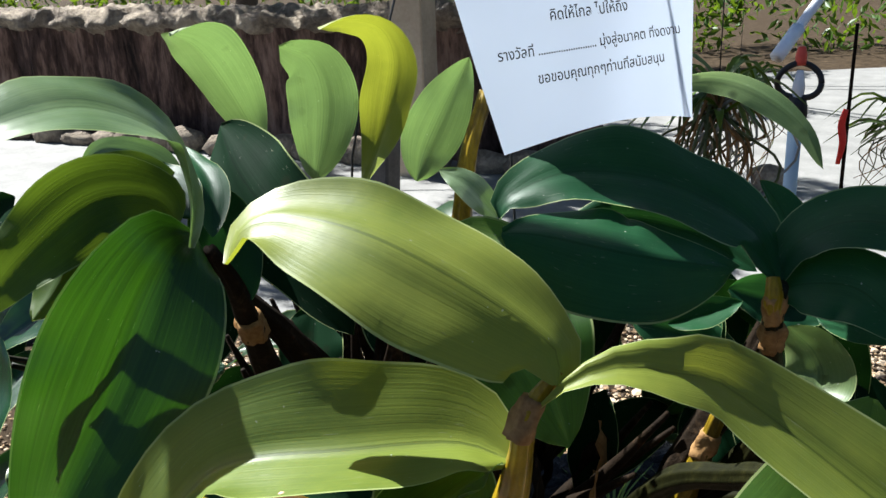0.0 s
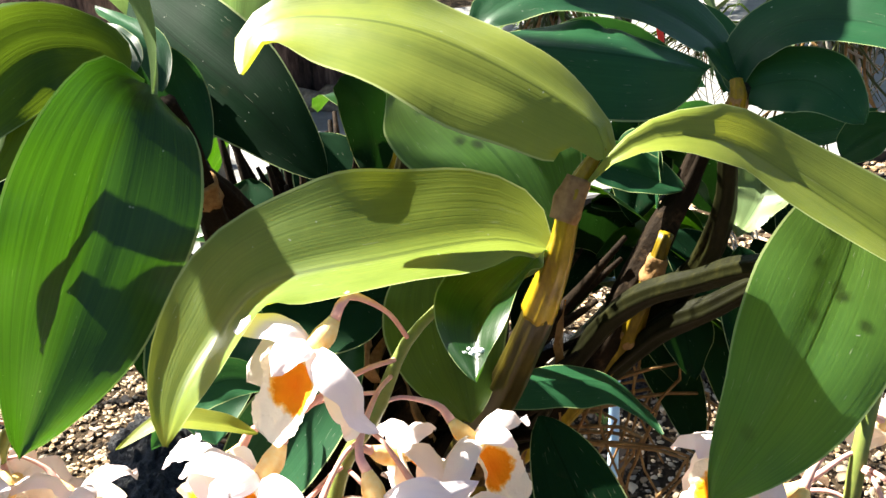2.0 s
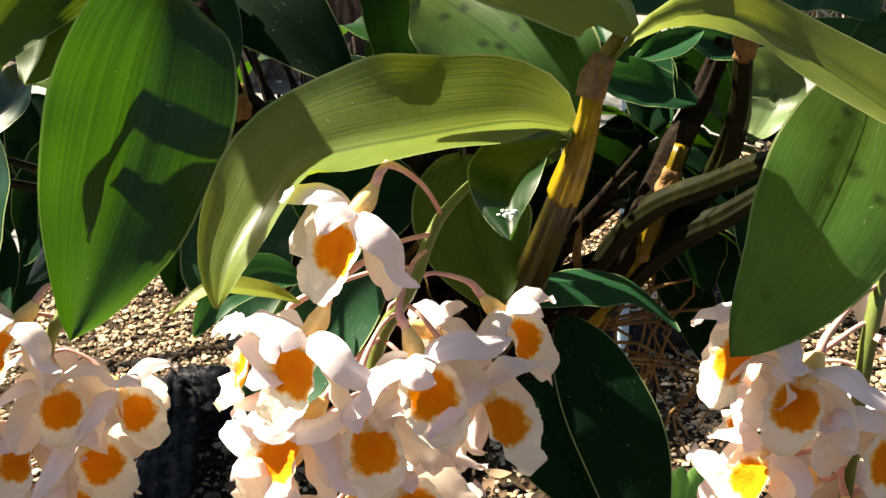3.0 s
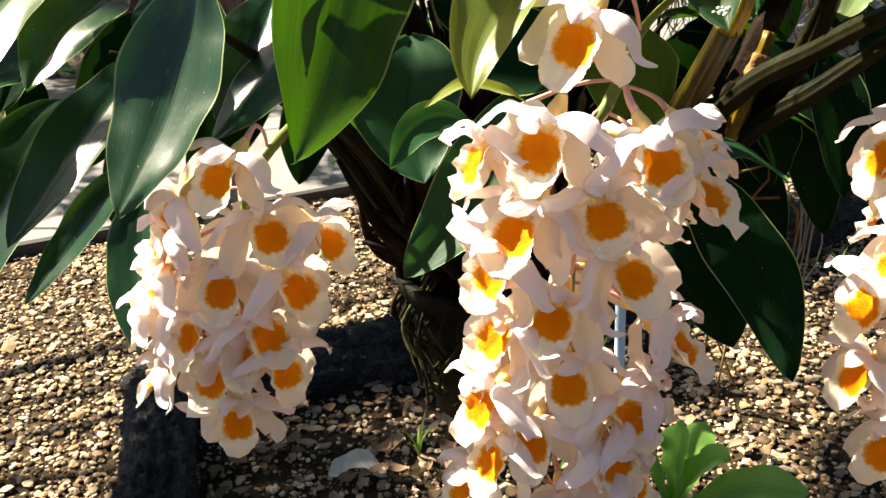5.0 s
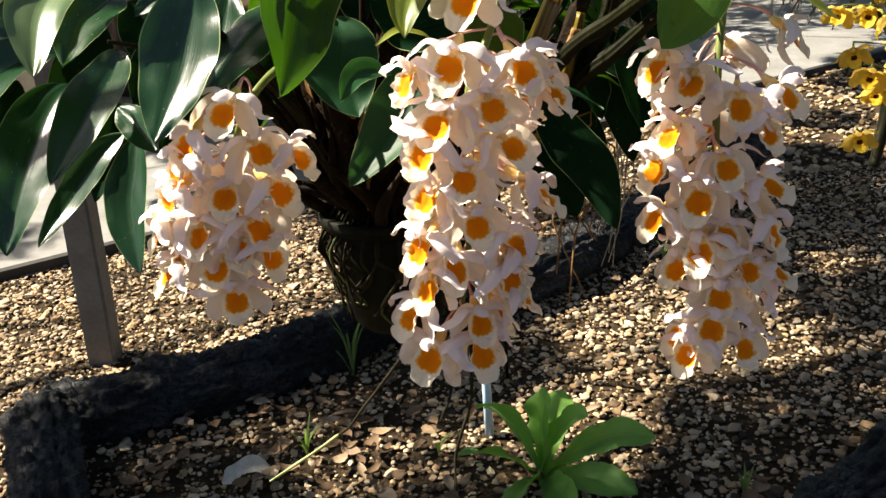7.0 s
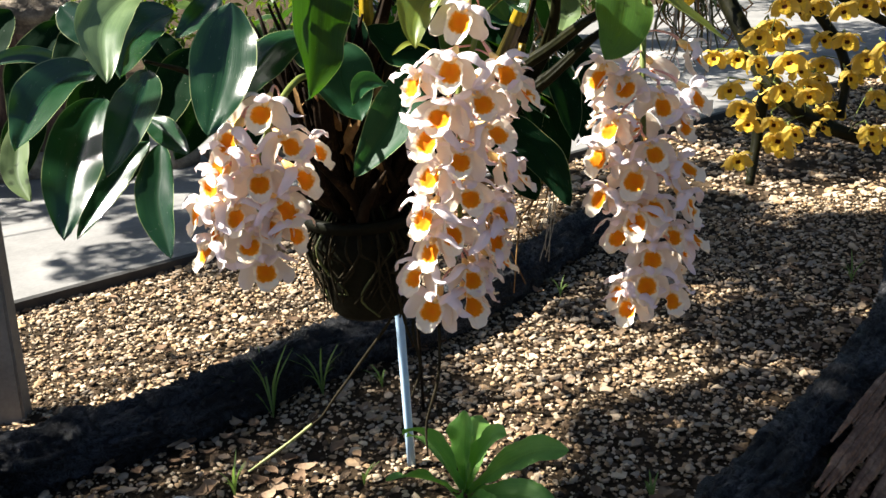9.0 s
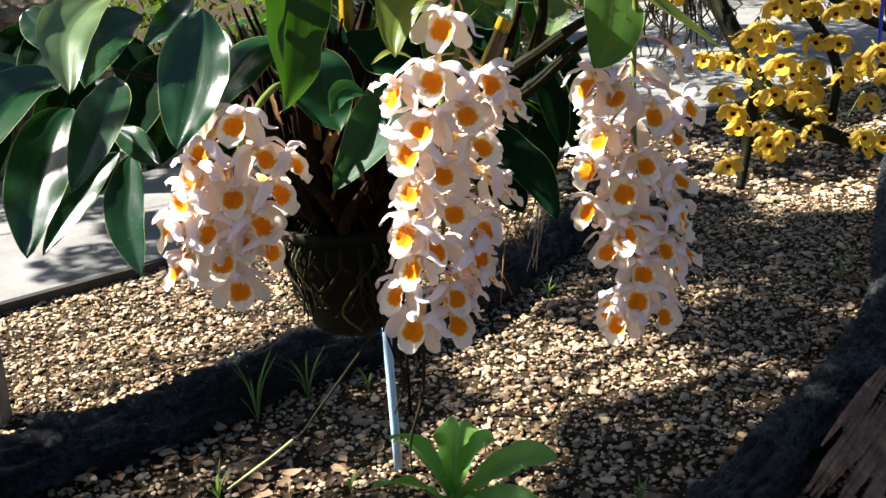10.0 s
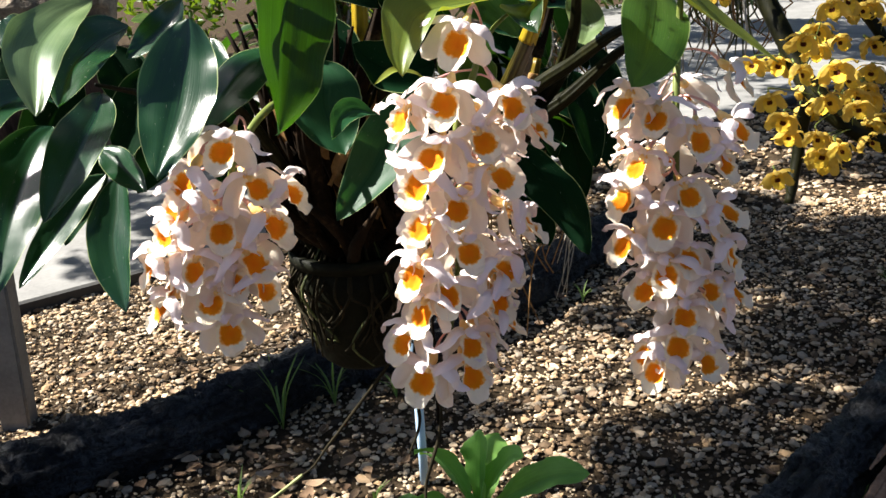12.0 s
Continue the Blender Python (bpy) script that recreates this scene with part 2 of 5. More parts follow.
CANE_RIPE = surface("cane_olive_brown", [(0.30, (0.004, 0.003, 0.0007)), (0.46, (0.022, 0.017, 0.0016)), (0.60, (0.055, 0.044, 0.003)), (0.76, (0.17, 0.13, 0.008))], 24.0, 0.36, 0.2, distance=0.0006, spec=0.3, stretch=(1.0, 1.0, 0.18))
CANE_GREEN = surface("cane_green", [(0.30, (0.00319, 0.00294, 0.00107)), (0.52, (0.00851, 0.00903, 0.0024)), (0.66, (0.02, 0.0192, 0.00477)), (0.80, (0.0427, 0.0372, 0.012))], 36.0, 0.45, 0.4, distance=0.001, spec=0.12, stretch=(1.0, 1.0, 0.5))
# CANE_OLD and ROOT are near black, imitating the shade inside the plant
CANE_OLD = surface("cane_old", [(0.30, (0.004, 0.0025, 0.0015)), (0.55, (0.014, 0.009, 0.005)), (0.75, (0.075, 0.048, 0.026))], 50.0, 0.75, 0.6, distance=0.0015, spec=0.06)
SHEATH = surface("dry_sheath", [(0.3, (0.1, 0.045, 0.012)), (0.7, (0.36, 0.22, 0.0896))], 60.0, 0.8, 0.5, distance=0.001, spec=0.15)
SCARRED = surface("scar_white", [(0.3, (0.546, 0.598, 0.546)), (0.7, (0.858, 0.884, 0.832))], 200.0, 0.8, 0.4, distance=0.0005)
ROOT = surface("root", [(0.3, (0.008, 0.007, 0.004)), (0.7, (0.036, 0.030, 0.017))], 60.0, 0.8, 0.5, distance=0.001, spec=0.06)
ROOT_PALE = surface("root_pale", [(0.3, (0.22, 0.20, 0.16)), (0.7, (0.44, 0.41, 0.34))], 60.0, 0.8, 0.4, distance=0.001)
ROOT_GREEN = surface("root_tip_green", [(0.3, (0.021, 0.028, 0.007)), (0.7, (0.112, 0.126, 0.035))], 60.0, 0.6, 0.4, distance=0.001)
ROOT_TIP = surface("root_tip_fresh", [(0.3, (0.14, 0.17, 0.04)), (0.7, (0.42, 0.44, 0.20))], 60.0, 0.6, 0.4, distance=0.001)
POT = surface("pot_black", [(0.35, (0.004, 0.004, 0.003)), (0.6, (0.010, 0.011, 0.006)), (0.8, (0.030, 0.034, 0.010))], 22.0, 0.55, 0.5, distance=0.002, spec=0.06)
WIRE = surface("wire_dark", [(0.3, (0.02, 0.02, 0.02)), (0.7, (0.06, 0.06, 0.06))], 60.0, 0.5, 0.1, metal=0.6)
PAPER = petal_material("paper", (0.70, 0.77, 0.90), (0.69, 0.76, 0.89), (0.72, 0.80, 0.93), 0.36, 0.04)
INK = surface("ink", [(0.3, (0.012, 0.012, 0.02)), (0.7, (0.02, 0.02, 0.03))], 90.0, 0.9, 0.0, spec=0.02)
PIPE = surface("pipe_blue", [(0.35, (0.398, 0.575, 0.751)), (0.7, (0.53, 0.685, 0.807))], 12.0, 0.4, 0.1, distance=0.001)
PLASTIC_RED = surface("plastic_red", [(0.3, (0.588, 0.063, 0.042)), (0.7, (0.77, 0.112, 0.07))], 30.0, 0.45, 0.1)
PLASTIC_BLACK = surface("plastic_black", [(0.3, (0.015, 0.015, 0.016)), (0.7, (0.03, 0.03, 0.03))], 30.0, 0.45, 0.1)
PLASTIC_WHITE = surface("plastic_white", [(0.3, (0.759, 0.782, 0.828)), (0.7, (0.897, 0.92, 0.943))], 20.0, 0.4, 0.1)
TAPE_RED = surface("ribbon_red", [(0.3, (0.77, 0.028, 0.021)), (0.7, (0.95, 0.056, 0.035))], 30.0, 0.5, 0.1)
TAPE_BLUE = surface("ribbon_blue", [(0.3, (0.021, 0.042, 0.42)), (0.7, (0.042, 0.07, 0.588))], 30.0, 0.5, 0.1)
SOIL = surface("soil", [(0.30, (0.0149, 0.0107, 0.00654)), (0.55, (0.0504, 0.0356, 0.0214)), (0.75, (0.119, 0.0864, 0.0534))], 9.0, 0.95, 0.9, 9.0, distance=0.012, spec=0.06)
GRAVEL = surface("gravel", [(0.15, (0.0347, 0.0261, 0.0181)), (0.30, (0.149, 0.0978, 0.0562)), (0.46, (0.396, 0.266, 0.143)), (0.62, (0.266, 0.223, 0.17)), (0.76, (0.494, 0.373, 0.24)), (0.90, (0.653, 0.523, 0.363))], 30.0, 0.75, 0.4, 5.0, distance=0.003, island=0.72, spec=0.15)
LITTER = surface("dead_leaf", [(0.2, (0.0784, 0.0437, 0.0227)), (0.55, (0.21, 0.136, 0.0784)), (0.85, (0.367, 0.289, 0.202))], 20.0, 0.85, 0.5, island=0.5)
LITTER_PALE = surface("dead_leaf_pale", [(0.3, (0.376, 0.332, 0.265)), (0.7, (0.685, 0.641, 0.552))], 30.0, 0.8, 0.5)
BARK = bark_material("black_bark", (0.002, 0.002, 0.0024), (0.007, 0.007, 0.009), (0.060, 0.064, 0.072))
# BARK_GREY repeats BARK with brighter crests, imitating more light on the right log
BARK_GREY = bark_material("brightened_bark", (0.0018, 0.0018, 0.0020), (0.007, 0.007, 0.008), (0.085, 0.085, 0.090))
WOOD = surface("bare_wood", [(0.28, (0.060, 0.030, 0.018)), (0.48, (0.17, 0.095, 0.058)), (0.62, (0.30, 0.19, 0.12)), (0.78, (0.55, 0.40, 0.26))], 9.0, 0.8, 0.9, 7.0, distance=0.008)
CONCRETE = surface("concrete", [(0.30, (0.131, 0.129, 0.123)), (0.55, (0.199, 0.196, 0.187)), (0.75, (0.271, 0.265, 0.25))], 3.0, 0.85, 0.35, 14.0, distance=0.004)
POST = surface("post_concrete", [(0.30, (0.105, 0.098, 0.0875)), (0.7, (0.218, 0.206, 0.184))], 7.0, 0.9, 0.5, 9.0, distance=0.003)
WALL = surface("wall_stained", [(0.36, (0.0134, 0.0101, 0.00896)), (0.47, (0.0672, 0.0426, 0.0347)), (0.56, (0.179, 0.118, 0.092)), (0.66, (0.269, 0.19, 0.151)), (0.78, (0.448, 0.347, 0.269))], 2.2, 0.9, 1.0, 6.0, distance=0.03, spec=0.1, stretch=(1.6, 1.6, 0.35))
MORTAR = surface("wall_cap", [(0.32, (0.0504, 0.0403, 0.0314)), (0.48, (0.179, 0.146, 0.112)), (0.60, (0.314, 0.263, 0.196)), (0.76, (0.515, 0.448, 0.347))], 5.0, 0.95, 1.0, 5.0, distance=0.04)
TAN = surface("post_tan", [(0.30, (0.384, 0.301, 0.211)), (0.7, (0.563, 0.461, 0.339))], 6.0, 0.85, 0.4, distance=0.004)
EDGING = surface("edging_black", [(0.3, (0.015, 0.015, 0.015)), (0.7, (0.035, 0.033, 0.03))], 10.0, 0.7, 0.3)
BARK_TREE = surface("tree_bark", [(0.30, (0.045, 0.033, 0.024)), (0.7, (0.17, 0.13, 0.095))], 6.0, 0.9, 0.9, distance=0.02)


# ---- mesh tools ----
def spline(pts, n):
    """n points at even steps along a smooth curve through pts."""
    p = [Vector(q) for q in pts]
    p = [p[0] * 2 - p[1]] + p + [p[-1] * 2 - p[-2]]
    fine = []
    for a, b, c, d in zip(p, p[1:], p[2:], p[3:]):
        for i in range(12):
            t = i / 12
            fine.append(0.5 * ((2 * b) + (c - a) * t + (2 * a - 5 * b + 4 * c - d) * t * t + (3 * b - a - 3 * c + d) * t ** 3))
    fine.append(p[-2])
    far = [0.0]
    for a, b in zip(fine, fine[1:]):
        far.append(far[-1] + (b - a).length)
    want = np.linspace(0, far[-1], n)
    return [Vector([float(np.interp(w, far, [q[i] for q in fine])) for i in range(3)]) for w in want]


def mesh_of(name, verts, faces, mat, smooth=True, uvs=None):
    me = bpy.data.meshes.new(name)
    me.from_pydata([tuple(v) for v in verts], [], faces)
    if uvs is not None:
        layer = me.uv_layers.new(name="UVMap")
        loops = np.empty(len(me.loops), dtype=np.int32)
        me.loops.foreach_get("vertex_index", loops)
        layer.data.foreach_set("uv", np.asarray(uvs, dtype=np.float32)[loops].ravel())
    for m in mat if isinstance(mat, (list, tuple)) else (mat,):
        me.materials.append(m)
    if smooth:
        me.polygons.foreach_set("use_smooth", np.ones(len(me.polygons), dtype=bool))
    me.update()
    return me


def blade_profile(u, tip=1.0, skew=0.82):
    """Half-width along a blade: narrow foot, widest near the middle, pointed or blunt end."""
    return (math.sin(math.pi * min(1.0, u ** skew)) ** (0.72 / tip)) if 0 < u < 1 else 0.0


def sheet(name, pts, side, half, fold, tip, mat, nu=20, nv=9, ruffle=0.0, seed=0.0, foot=0.06, round_fold=1.3, mid=0.5, skew=0.82, hem=0.0, teeth=0, twist=0.0):
    """A blade along pts: side is its breadth's direction at the middle; fold lifts the edges."""
    line = spline(pts, nu)
    tang = [(line[min(i + 1, nu - 1)] - line[max(i - 1, 0)]).normalized() for i in range(nu)]
    start = int(nu * mid)
    sides = [None] * nu
    s = Vector(side)
    for i in list(range(start, nu)) + list(range(start - 1, -1, -1)):
        if i == start - 1:
            s = sides[start].copy()
        s = (s - tang[i] * s.dot(tang[i])).normalized()
        sides[i] = s.copy()
    if twist:
        sides = [Matrix.Rotation(twist * (i / (nu - 1) - mid), 3, tang[i]) @ sides[i] for i in range(nu)]
    verts, uvs, faces = [], [], []
    for i in range(nu):
        u = i / (nu - 1)
        w = half * max(blade_profile(u, tip, skew), foot * (1 - u))
        if teeth:
            w *= 1.0 - 0.075 * ((u * teeth) % 1.0)
        n = tang[i].cross(sides[i])
        for j in range(nv):
            v = 2 * j / (nv - 1) - 1
            lift = fold * abs(v) ** round_fold * w
            lift += hem * w * max(0.0, v - 0.35) * math.sin(math.pi * min(1.0, u * 1.15)) ** 0.5
            wave = ruffle * half * (abs(v) ** 2) * noise.noise((u * 5 + seed, v * 1.3, seed * 3.1))
            groove = -0.060 * w * math.exp(-(v * 8) ** 2) * (1 if fold >= 0 else -1)
            verts.append(line[i] + sides[i] * (w * v * (1 - 0.10 * abs(fold) * v * v)) + n * (lift + wave + groove))
            uvs.append((0.5 + v / 2, u))
    for i in range(nu - 1):
        for j in range(nv - 1):
            a = i * nv + j
            faces.append((a, a + 1, a + nv + 1, a + nv))
    return mesh_of(name, verts, faces, mat, True, uvs)


def tube_data(pts, radii, n=14, sides=8, rough=0.0, freq=20.0, seed=0.0, squash=1.0, ridges=0, depth=0.0):
    """Vertices and faces of a capped tube along pts; radii are spread evenly along it."""
    line = spline(pts, n)
    verts, faces = [], []
    ref = Vector((0.31, 0.2, 0.93))
    for i in range(n):
        t = (line[min(i + 1, n - 1)] - line[max(i - 1, 0)]).normalized()
        a = (ref - t * ref.dot(t)).normalized()
        b = t.cross(a)
        ref = a
        r = float(np.interp(i / (n - 1), np.linspace(0, 1, len(radii)), radii))
        for j in range(sides):
            ang = 2 * math.pi * j / sides
            d = a * math.cos(ang) + b * math.sin(ang) * squash
            k = r * (1 + rough * noise.noise(line[i] * freq + d * 1.7 + Vector((seed, 0, 0))))
            verts.append(line[i] + d * k * (1 - depth * (0.5 + 0.5 * math.cos(ridges * ang))))
    for i in range(n - 1):
        for j in range(sides):
            a, b = i * sides + j, i * sides + (j + 1) % sides
            faces.append((a, b, b + sides, a + sides))
    faces.append(tuple(range(sides))[::-1])
    faces.append(tuple(range((n - 1) * sides, n * sides)))
    return verts, faces


def tube(name, pts, radii, mat, **kw):
    return mesh_of(name, *tube_data(pts, radii, **kw), mat)


def box_data(x0, x1, y0, y1, z0, z1, bevel=0.0):
    bm = bmesh.new()
    bmesh.ops.create_cube(bm, size=1.0, matrix=Matrix.LocRotScale(((x0 + x1) / 2, (y0 + y1) / 2, (z0 + z1) / 2), None, (x1 - x0, y1 - y0, z1 - z0)))
    if bevel:
        bmesh.ops.bevel(bm, geom=bm.edges[:], offset=bevel, segments=2, affect="EDGES")
    return bm


def from_bm(name, bm, mat, smooth=False):
    me = bpy.data.meshes.new(name)
    bm.to_mesh(me)
    bm.free()
    me.materials.append(mat)
    if smooth:
        me.polygons.foreach_set("use_smooth", np.ones(len(me.polygons), dtype=bool))
    return me


def lathe(name, profile, mat, n=28, closed=False):
    """A turned form: profile of (radius, height) pairs."""
    verts, faces = [], []
    for r, z in profile:
        for j in range(n):
            a = 2 * math.pi * j / n
            verts.append((r * math.cos(a), r * math.sin(a), z))
    m = len(profile)
    for i in range(m if closed else m - 1):
        for j in range(n):
            a, b = i * n + j, i * n + (j + 1) % n
            c, d = ((i + 1) % m) * n + (j + 1) % n, ((i + 1) % m) * n + j
            faces.append((a, b, c, d))
    return mesh_of(name, verts, faces, mat)


def part(name, mesh, parent, label="", m=None):
    """Links a mesh as one part under a thing or a part."""
    ob = new(name, mesh)
    ob.parent = parent
    if m is not None:
        ob.matrix_basis = m
    if label:
        tagged(ob, label)
    return ob


# ---- ground ----
def hills(x, y):
    return 0.012 * noise.noise((x * 1.3, y * 1.3, 0.0)) + 0.006 * noise.noise((x * 5, y * 5, 3.0))


def ground():
    xs = np.concatenate([np.linspace(-400, -6, 14), np.linspace(-5, 6, 90), np.linspace(7, 400, 14)])
    ys = np.concatenate([np.linspace(-400, -2, 14), np.linspace(-1, 7, 80), np.linspace(8, 400, 14)])
    verts = [(x, y, hills(x, y) - 0.012 if -5 < x < 6 and -1 < y < 7 else -0.012) for y in ys for x in xs]
    w = len(xs)
    faces = [(j * w + i, j * w + i + 1, (j + 1) * w + i + 1, (j + 1) * w + i) for j in range(len(ys) - 1) for i in range(w - 1)]
    ob = new("ground", mesh_of("ground", verts, faces, SOIL))
    tagged(ob, "brown bare soil under the gravel bed", "ground", kind="structure")


def stones(name, label, centres, sizes, mat, seed):
    """Many small rounded stones as one object."""
    rng = np.random.default_rng(seed)
    bm = bmesh.new()
    bmesh.ops.create_icosphere(bm, subdivisions=1, radius=1.0)
    base = np.array([v.co[:] for v in bm.verts])
    tri = np.array([[v.index for v in f.verts] for f in bm.faces])
    bm.free()
    n = len(centres)
    size = sizes[:, None] * rng.uniform(0.65, 1.25, (n, 3)) * np.array([1.0, 1.0, 0.50])
    ang = rng.uniform(0, 2 * np.pi, n)
    v = base[None] * size[:, None] * (1 + rng.uniform(-0.34, 0.34, (n, len(base), 1)))
    tilt = rng.normal(0, 0.24, n)
    vy = v[..., 1] * np.cos(tilt)[:, None] - v[..., 2] * np.sin(tilt)[:, None]
    vz = v[..., 1] * np.sin(tilt)[:, None] + v[..., 2] * np.cos(tilt)[:, None]
    x = v[..., 0] * np.cos(ang)[:, None] - vy * np.sin(ang)[:, None]
    y = v[..., 0] * np.sin(ang)[:, None] + vy * np.cos(ang)[:, None]
    verts = np.stack([x, y, vz], -1) + centres[:, None]
    faces = (tri[None] + (np.arange(n) * len(base))[:, None, None]).reshape(-1, 3)
    me = bpy.data.meshes.new(name)
    me.vertices.add(n * len(base))
    me.vertices.foreach_set("co", verts.astype(np.float32).ravel())
    me.loops.add(faces.size)
    me.loops.foreach_set("vertex_index", faces.astype(np.int32).ravel())
    me.polygons.add(len(faces))
    me.polygons.foreach_set("loop_start", np.arange(0, faces.size, 3, dtype=np.int32))
    me.update(calc_edges=True)
    me.materials.append(mat)
    me.polygons.foreach_set("use_smooth", np.zeros(len(faces), dtype=bool))
    return tagged(new(name, me), label, "gravel", kind="stuff")


EDGE_A, EDGE_B = Vector((-4.6, 2.05, 0)), Vector((1.2, 5.22, 0))  # the pavement's edge


def beyond_edge(x, y):
    d = EDGE_B - EDGE_A
    return (x - EDGE_A.x) * d.y - (y - EDGE_A.y) * d.x


def gravel():
    rng = np.random.default_rng(4)
    near = np.column_stack([rng.uniform(-2.6, 3.9, 88000), rng.uniform(0.75, 4.3, 88000)])
    # the spread thins out raggedly towards the bare soil
    inside = np.array([min(x + 2.0, 3.3 - x, y - 1.25) + 0.38 * noise.noise((x * 1.4, y * 1.4, 2.0)) for x, y in near]) + rng.normal(0, 0.12, len(near))
    near = near[inside > -0.22]
    far = np.column_stack([rng.uniform(-1.5, 7.5, 30000), rng.uniform(4.2, 9.5, 30000)])
    wide = np.column_stack([rng.normal(0.5, 2.6, 19000), rng.normal(0.6, 2.0, 19000)])
    wide = wide[(wide[:, 1] < 1.3) | (wide[:, 0] < -1.95) | (wide[:, 0] > 3.25)]
    xy = np.concatenate([near, far, wide[wide[:, 1] < 4.3]])
    keep = np.array([beyond_edge(x, y) > -0.1 for x, y in xy])
    xy = xy[keep]
    bare = np.array([(-0.85 < x < 0.55) and (y < 2.45 + 0.45 * (x + 0.5)) and noise.noise((x * 4, y * 4, 7.0)) > -0.12 for x, y in xy])
    xy = xy[~bare | (rng.random(len(xy)) < 0.62)]
    size = rng.gamma(4.0, 0.00182, len(xy)).clip(0.003, 0.026)
    size[xy[:, 1] > 4.25] *= 1.9
    size[xy[:, 1] < 0.9] *= 1.4
    z = np.array([hills(x, y) for x, y in xy]) + size * 0.25 - 0.006
    stones("gravel", "brown and grey rounded river gravel spread over soil", np.column_stack([xy, z]), size, GRAVEL, 5)


def litter():
    rng = random.Random(8)
    verts, faces = [], []
    for k in range(330):
        x, y = (rng.uniform(-0.8, 2.8), rng.uniform(1.4, 4.0)) if k % 4 else (rng.uniform(-0.6, 0.6), rng.uniform(1.7, 2.5))
        ln, w, a, curl = rng.uniform(0.03, 0.08), rng.uniform(0.010, 0.024), rng.uniform(0, 6.3), rng.uniform(-0.3, 0.5)
        for i in range(6):
            u = i / 5
            for v in (-1, 0, 1):
                p = Vector((ln * (u - 0.5), w * v * math.sin(math.pi * (0.08 + u * 0.88)), 0.028 + curl * ln * (u - 0.5) ** 2 * 2 + 0.008 * abs(v)))
                p.rotate(Euler((rng.uniform(-0.02, 0.02), 0, a)))
                verts.append(p + Vector((x, y, 0)))
        b = k * 18
        for i in range(5):
            for j in range(2):
                q = b + i * 3 + j
                faces.append((q, q + 1, q + 4, q + 3))
    tagged(new("leaf_litter", mesh_of("leaf_litter", verts, faces, LITTER)), "dry brown dead leaves scattered on the gravel", "dead leaves", kind="stuff")


def pavement():
    d = (EDGE_B - EDGE_A).normalized()
    n = Vector((-d.y, d.x, 0))
    verts = []
    for z in (-0.05, 0.035):
        for a, b in ((-6, 0.05), (22.0, 0.05), (22.0, 7.5), (-6, 7.5)):
            verts.append(EDGE_A + d * a + n * b + Vector((0, 0, z)))
    faces = [(0, 3, 2, 1), (4, 5, 6, 7), (0, 1, 5, 4), (1, 2, 6, 5), (2, 3, 7, 6), (3, 0, 4, 7)]
    tagged(new("pavement", mesh_of("pavement", verts, faces, CONCRETE, False)), "grey cast concrete path beside the gravel bed", "pavement", kind="structure")
    verts = []
    for z in (-0.05, 0.045):
        for a, b in ((-6, 0.0), (22.0, 0.0), (22.0, 0.046), (-6, 0.046)):
            verts.append(EDGE_A + d * a + n * b + Vector((0, 0, z)))
    tagged(new("trim", mesh_of("trim", verts, faces, EDGING, False)), "thin black edging strip along the concrete path", "edging", kind="structure")


ground()
pavement()
gravel()
litter()


# ---- wall, posts and logs ----
def wall():
    verts, faces = [], []
    nx, nz = 300, 24
    for i in range(nx):
        x = -16 + 14.7 * i / (nx - 1)
        for k in range(nz):
            z = -0.05 + 1.17 * k / (nz - 1)
            y = 6.95 + 0.07 * noise.noise((x * 3.1, z * 0.7, 0)) + 0.05 * noise.noise((x * 9, z * 1.2, 1)) + 0.025 * noise.noise((x * 22, z * 5.0, 2))
            verts.append((x, y, z))
    for i in range(nx - 1):
        for k in range(nz - 1):
            a = i * nz + k
            faces.append((a, a + nz, a + nz + 1, a + 1))
    b = len(verts)
    for x, y, z in ((-16, 7.3, -0.05), (-1.3, 7.3, -0.05), (-1.3, 7.3, 1.12), (-16, 7.3, 1.12)):
        verts.append((x, y, z))
    faces += [(b, b + 3, b + 2, b + 1), ((nx - 1) * nz, b + 1, b + 2, nx * nz - 1), (0, nz - 1, b + 3, b)]
    tagged(new("wall_north", mesh_of("wall_north", verts, faces, WALL)), "low wall of dark reddish stained render", "wall", kind="structure")
    v, f = tube_data([(-16, 7.1, 1.17), (-10, 7.1, 1.2), (-5, 7.1, 1.19), (-2, 7.1, 1.2), (-1.25, 7.1, 1.16)], [0.22], 420, 22, 0.42, 3.4)
    for q in v:
        q.z = 1.16 + (q.z - 1.16) * 0.55 + 0.05 * noise.noise(q * 7.0) + 0.025 * noise.noise(q * 18.0)
        q.y += 0.06 * noise.noise(q * 6.0 + Vector((3, 0, 0)))
    cap = new("wall_cap", mesh_of("wall_cap", v, f, MORTAR))
    tagged(cap, "rough pale mortar capping along the wall", "wall cap", kind="structure")
    rng = random.Random(3)
    for k in range(26):
        x = -9 + k * 0.36 + rng.uniform(-0.1, 0.1)
        bm = bmesh.new()
        bmesh.ops.create_icosphere(bm, subdivisions=2, radius=1.0)
        s = Vector((rng.uniform(0.14, 0.26), rng.uniform(0.10, 0.16), rng.uniform(0.07, 0.15)))
        for vert in bm.verts:
            vert.co *= 1 + 0.3 * noise.noise(vert.co * 1.7 + Vector((k, 0, 0)))
            vert.co = Vector((vert.co.x * s.x, vert.co.y * s.y, vert.co.z * s.z))
        ob = new("rubble_stone", from_bm("rubble_stone", bm, MORTAR, True))
        ob.location = (x, 6.66 + rng.uniform(-0.06, 0.04), 0.035 + s.z * 0.6)
        tagged(ob, "rough pale rubble stone at the wall's foot", "stone", "stones along the wall")


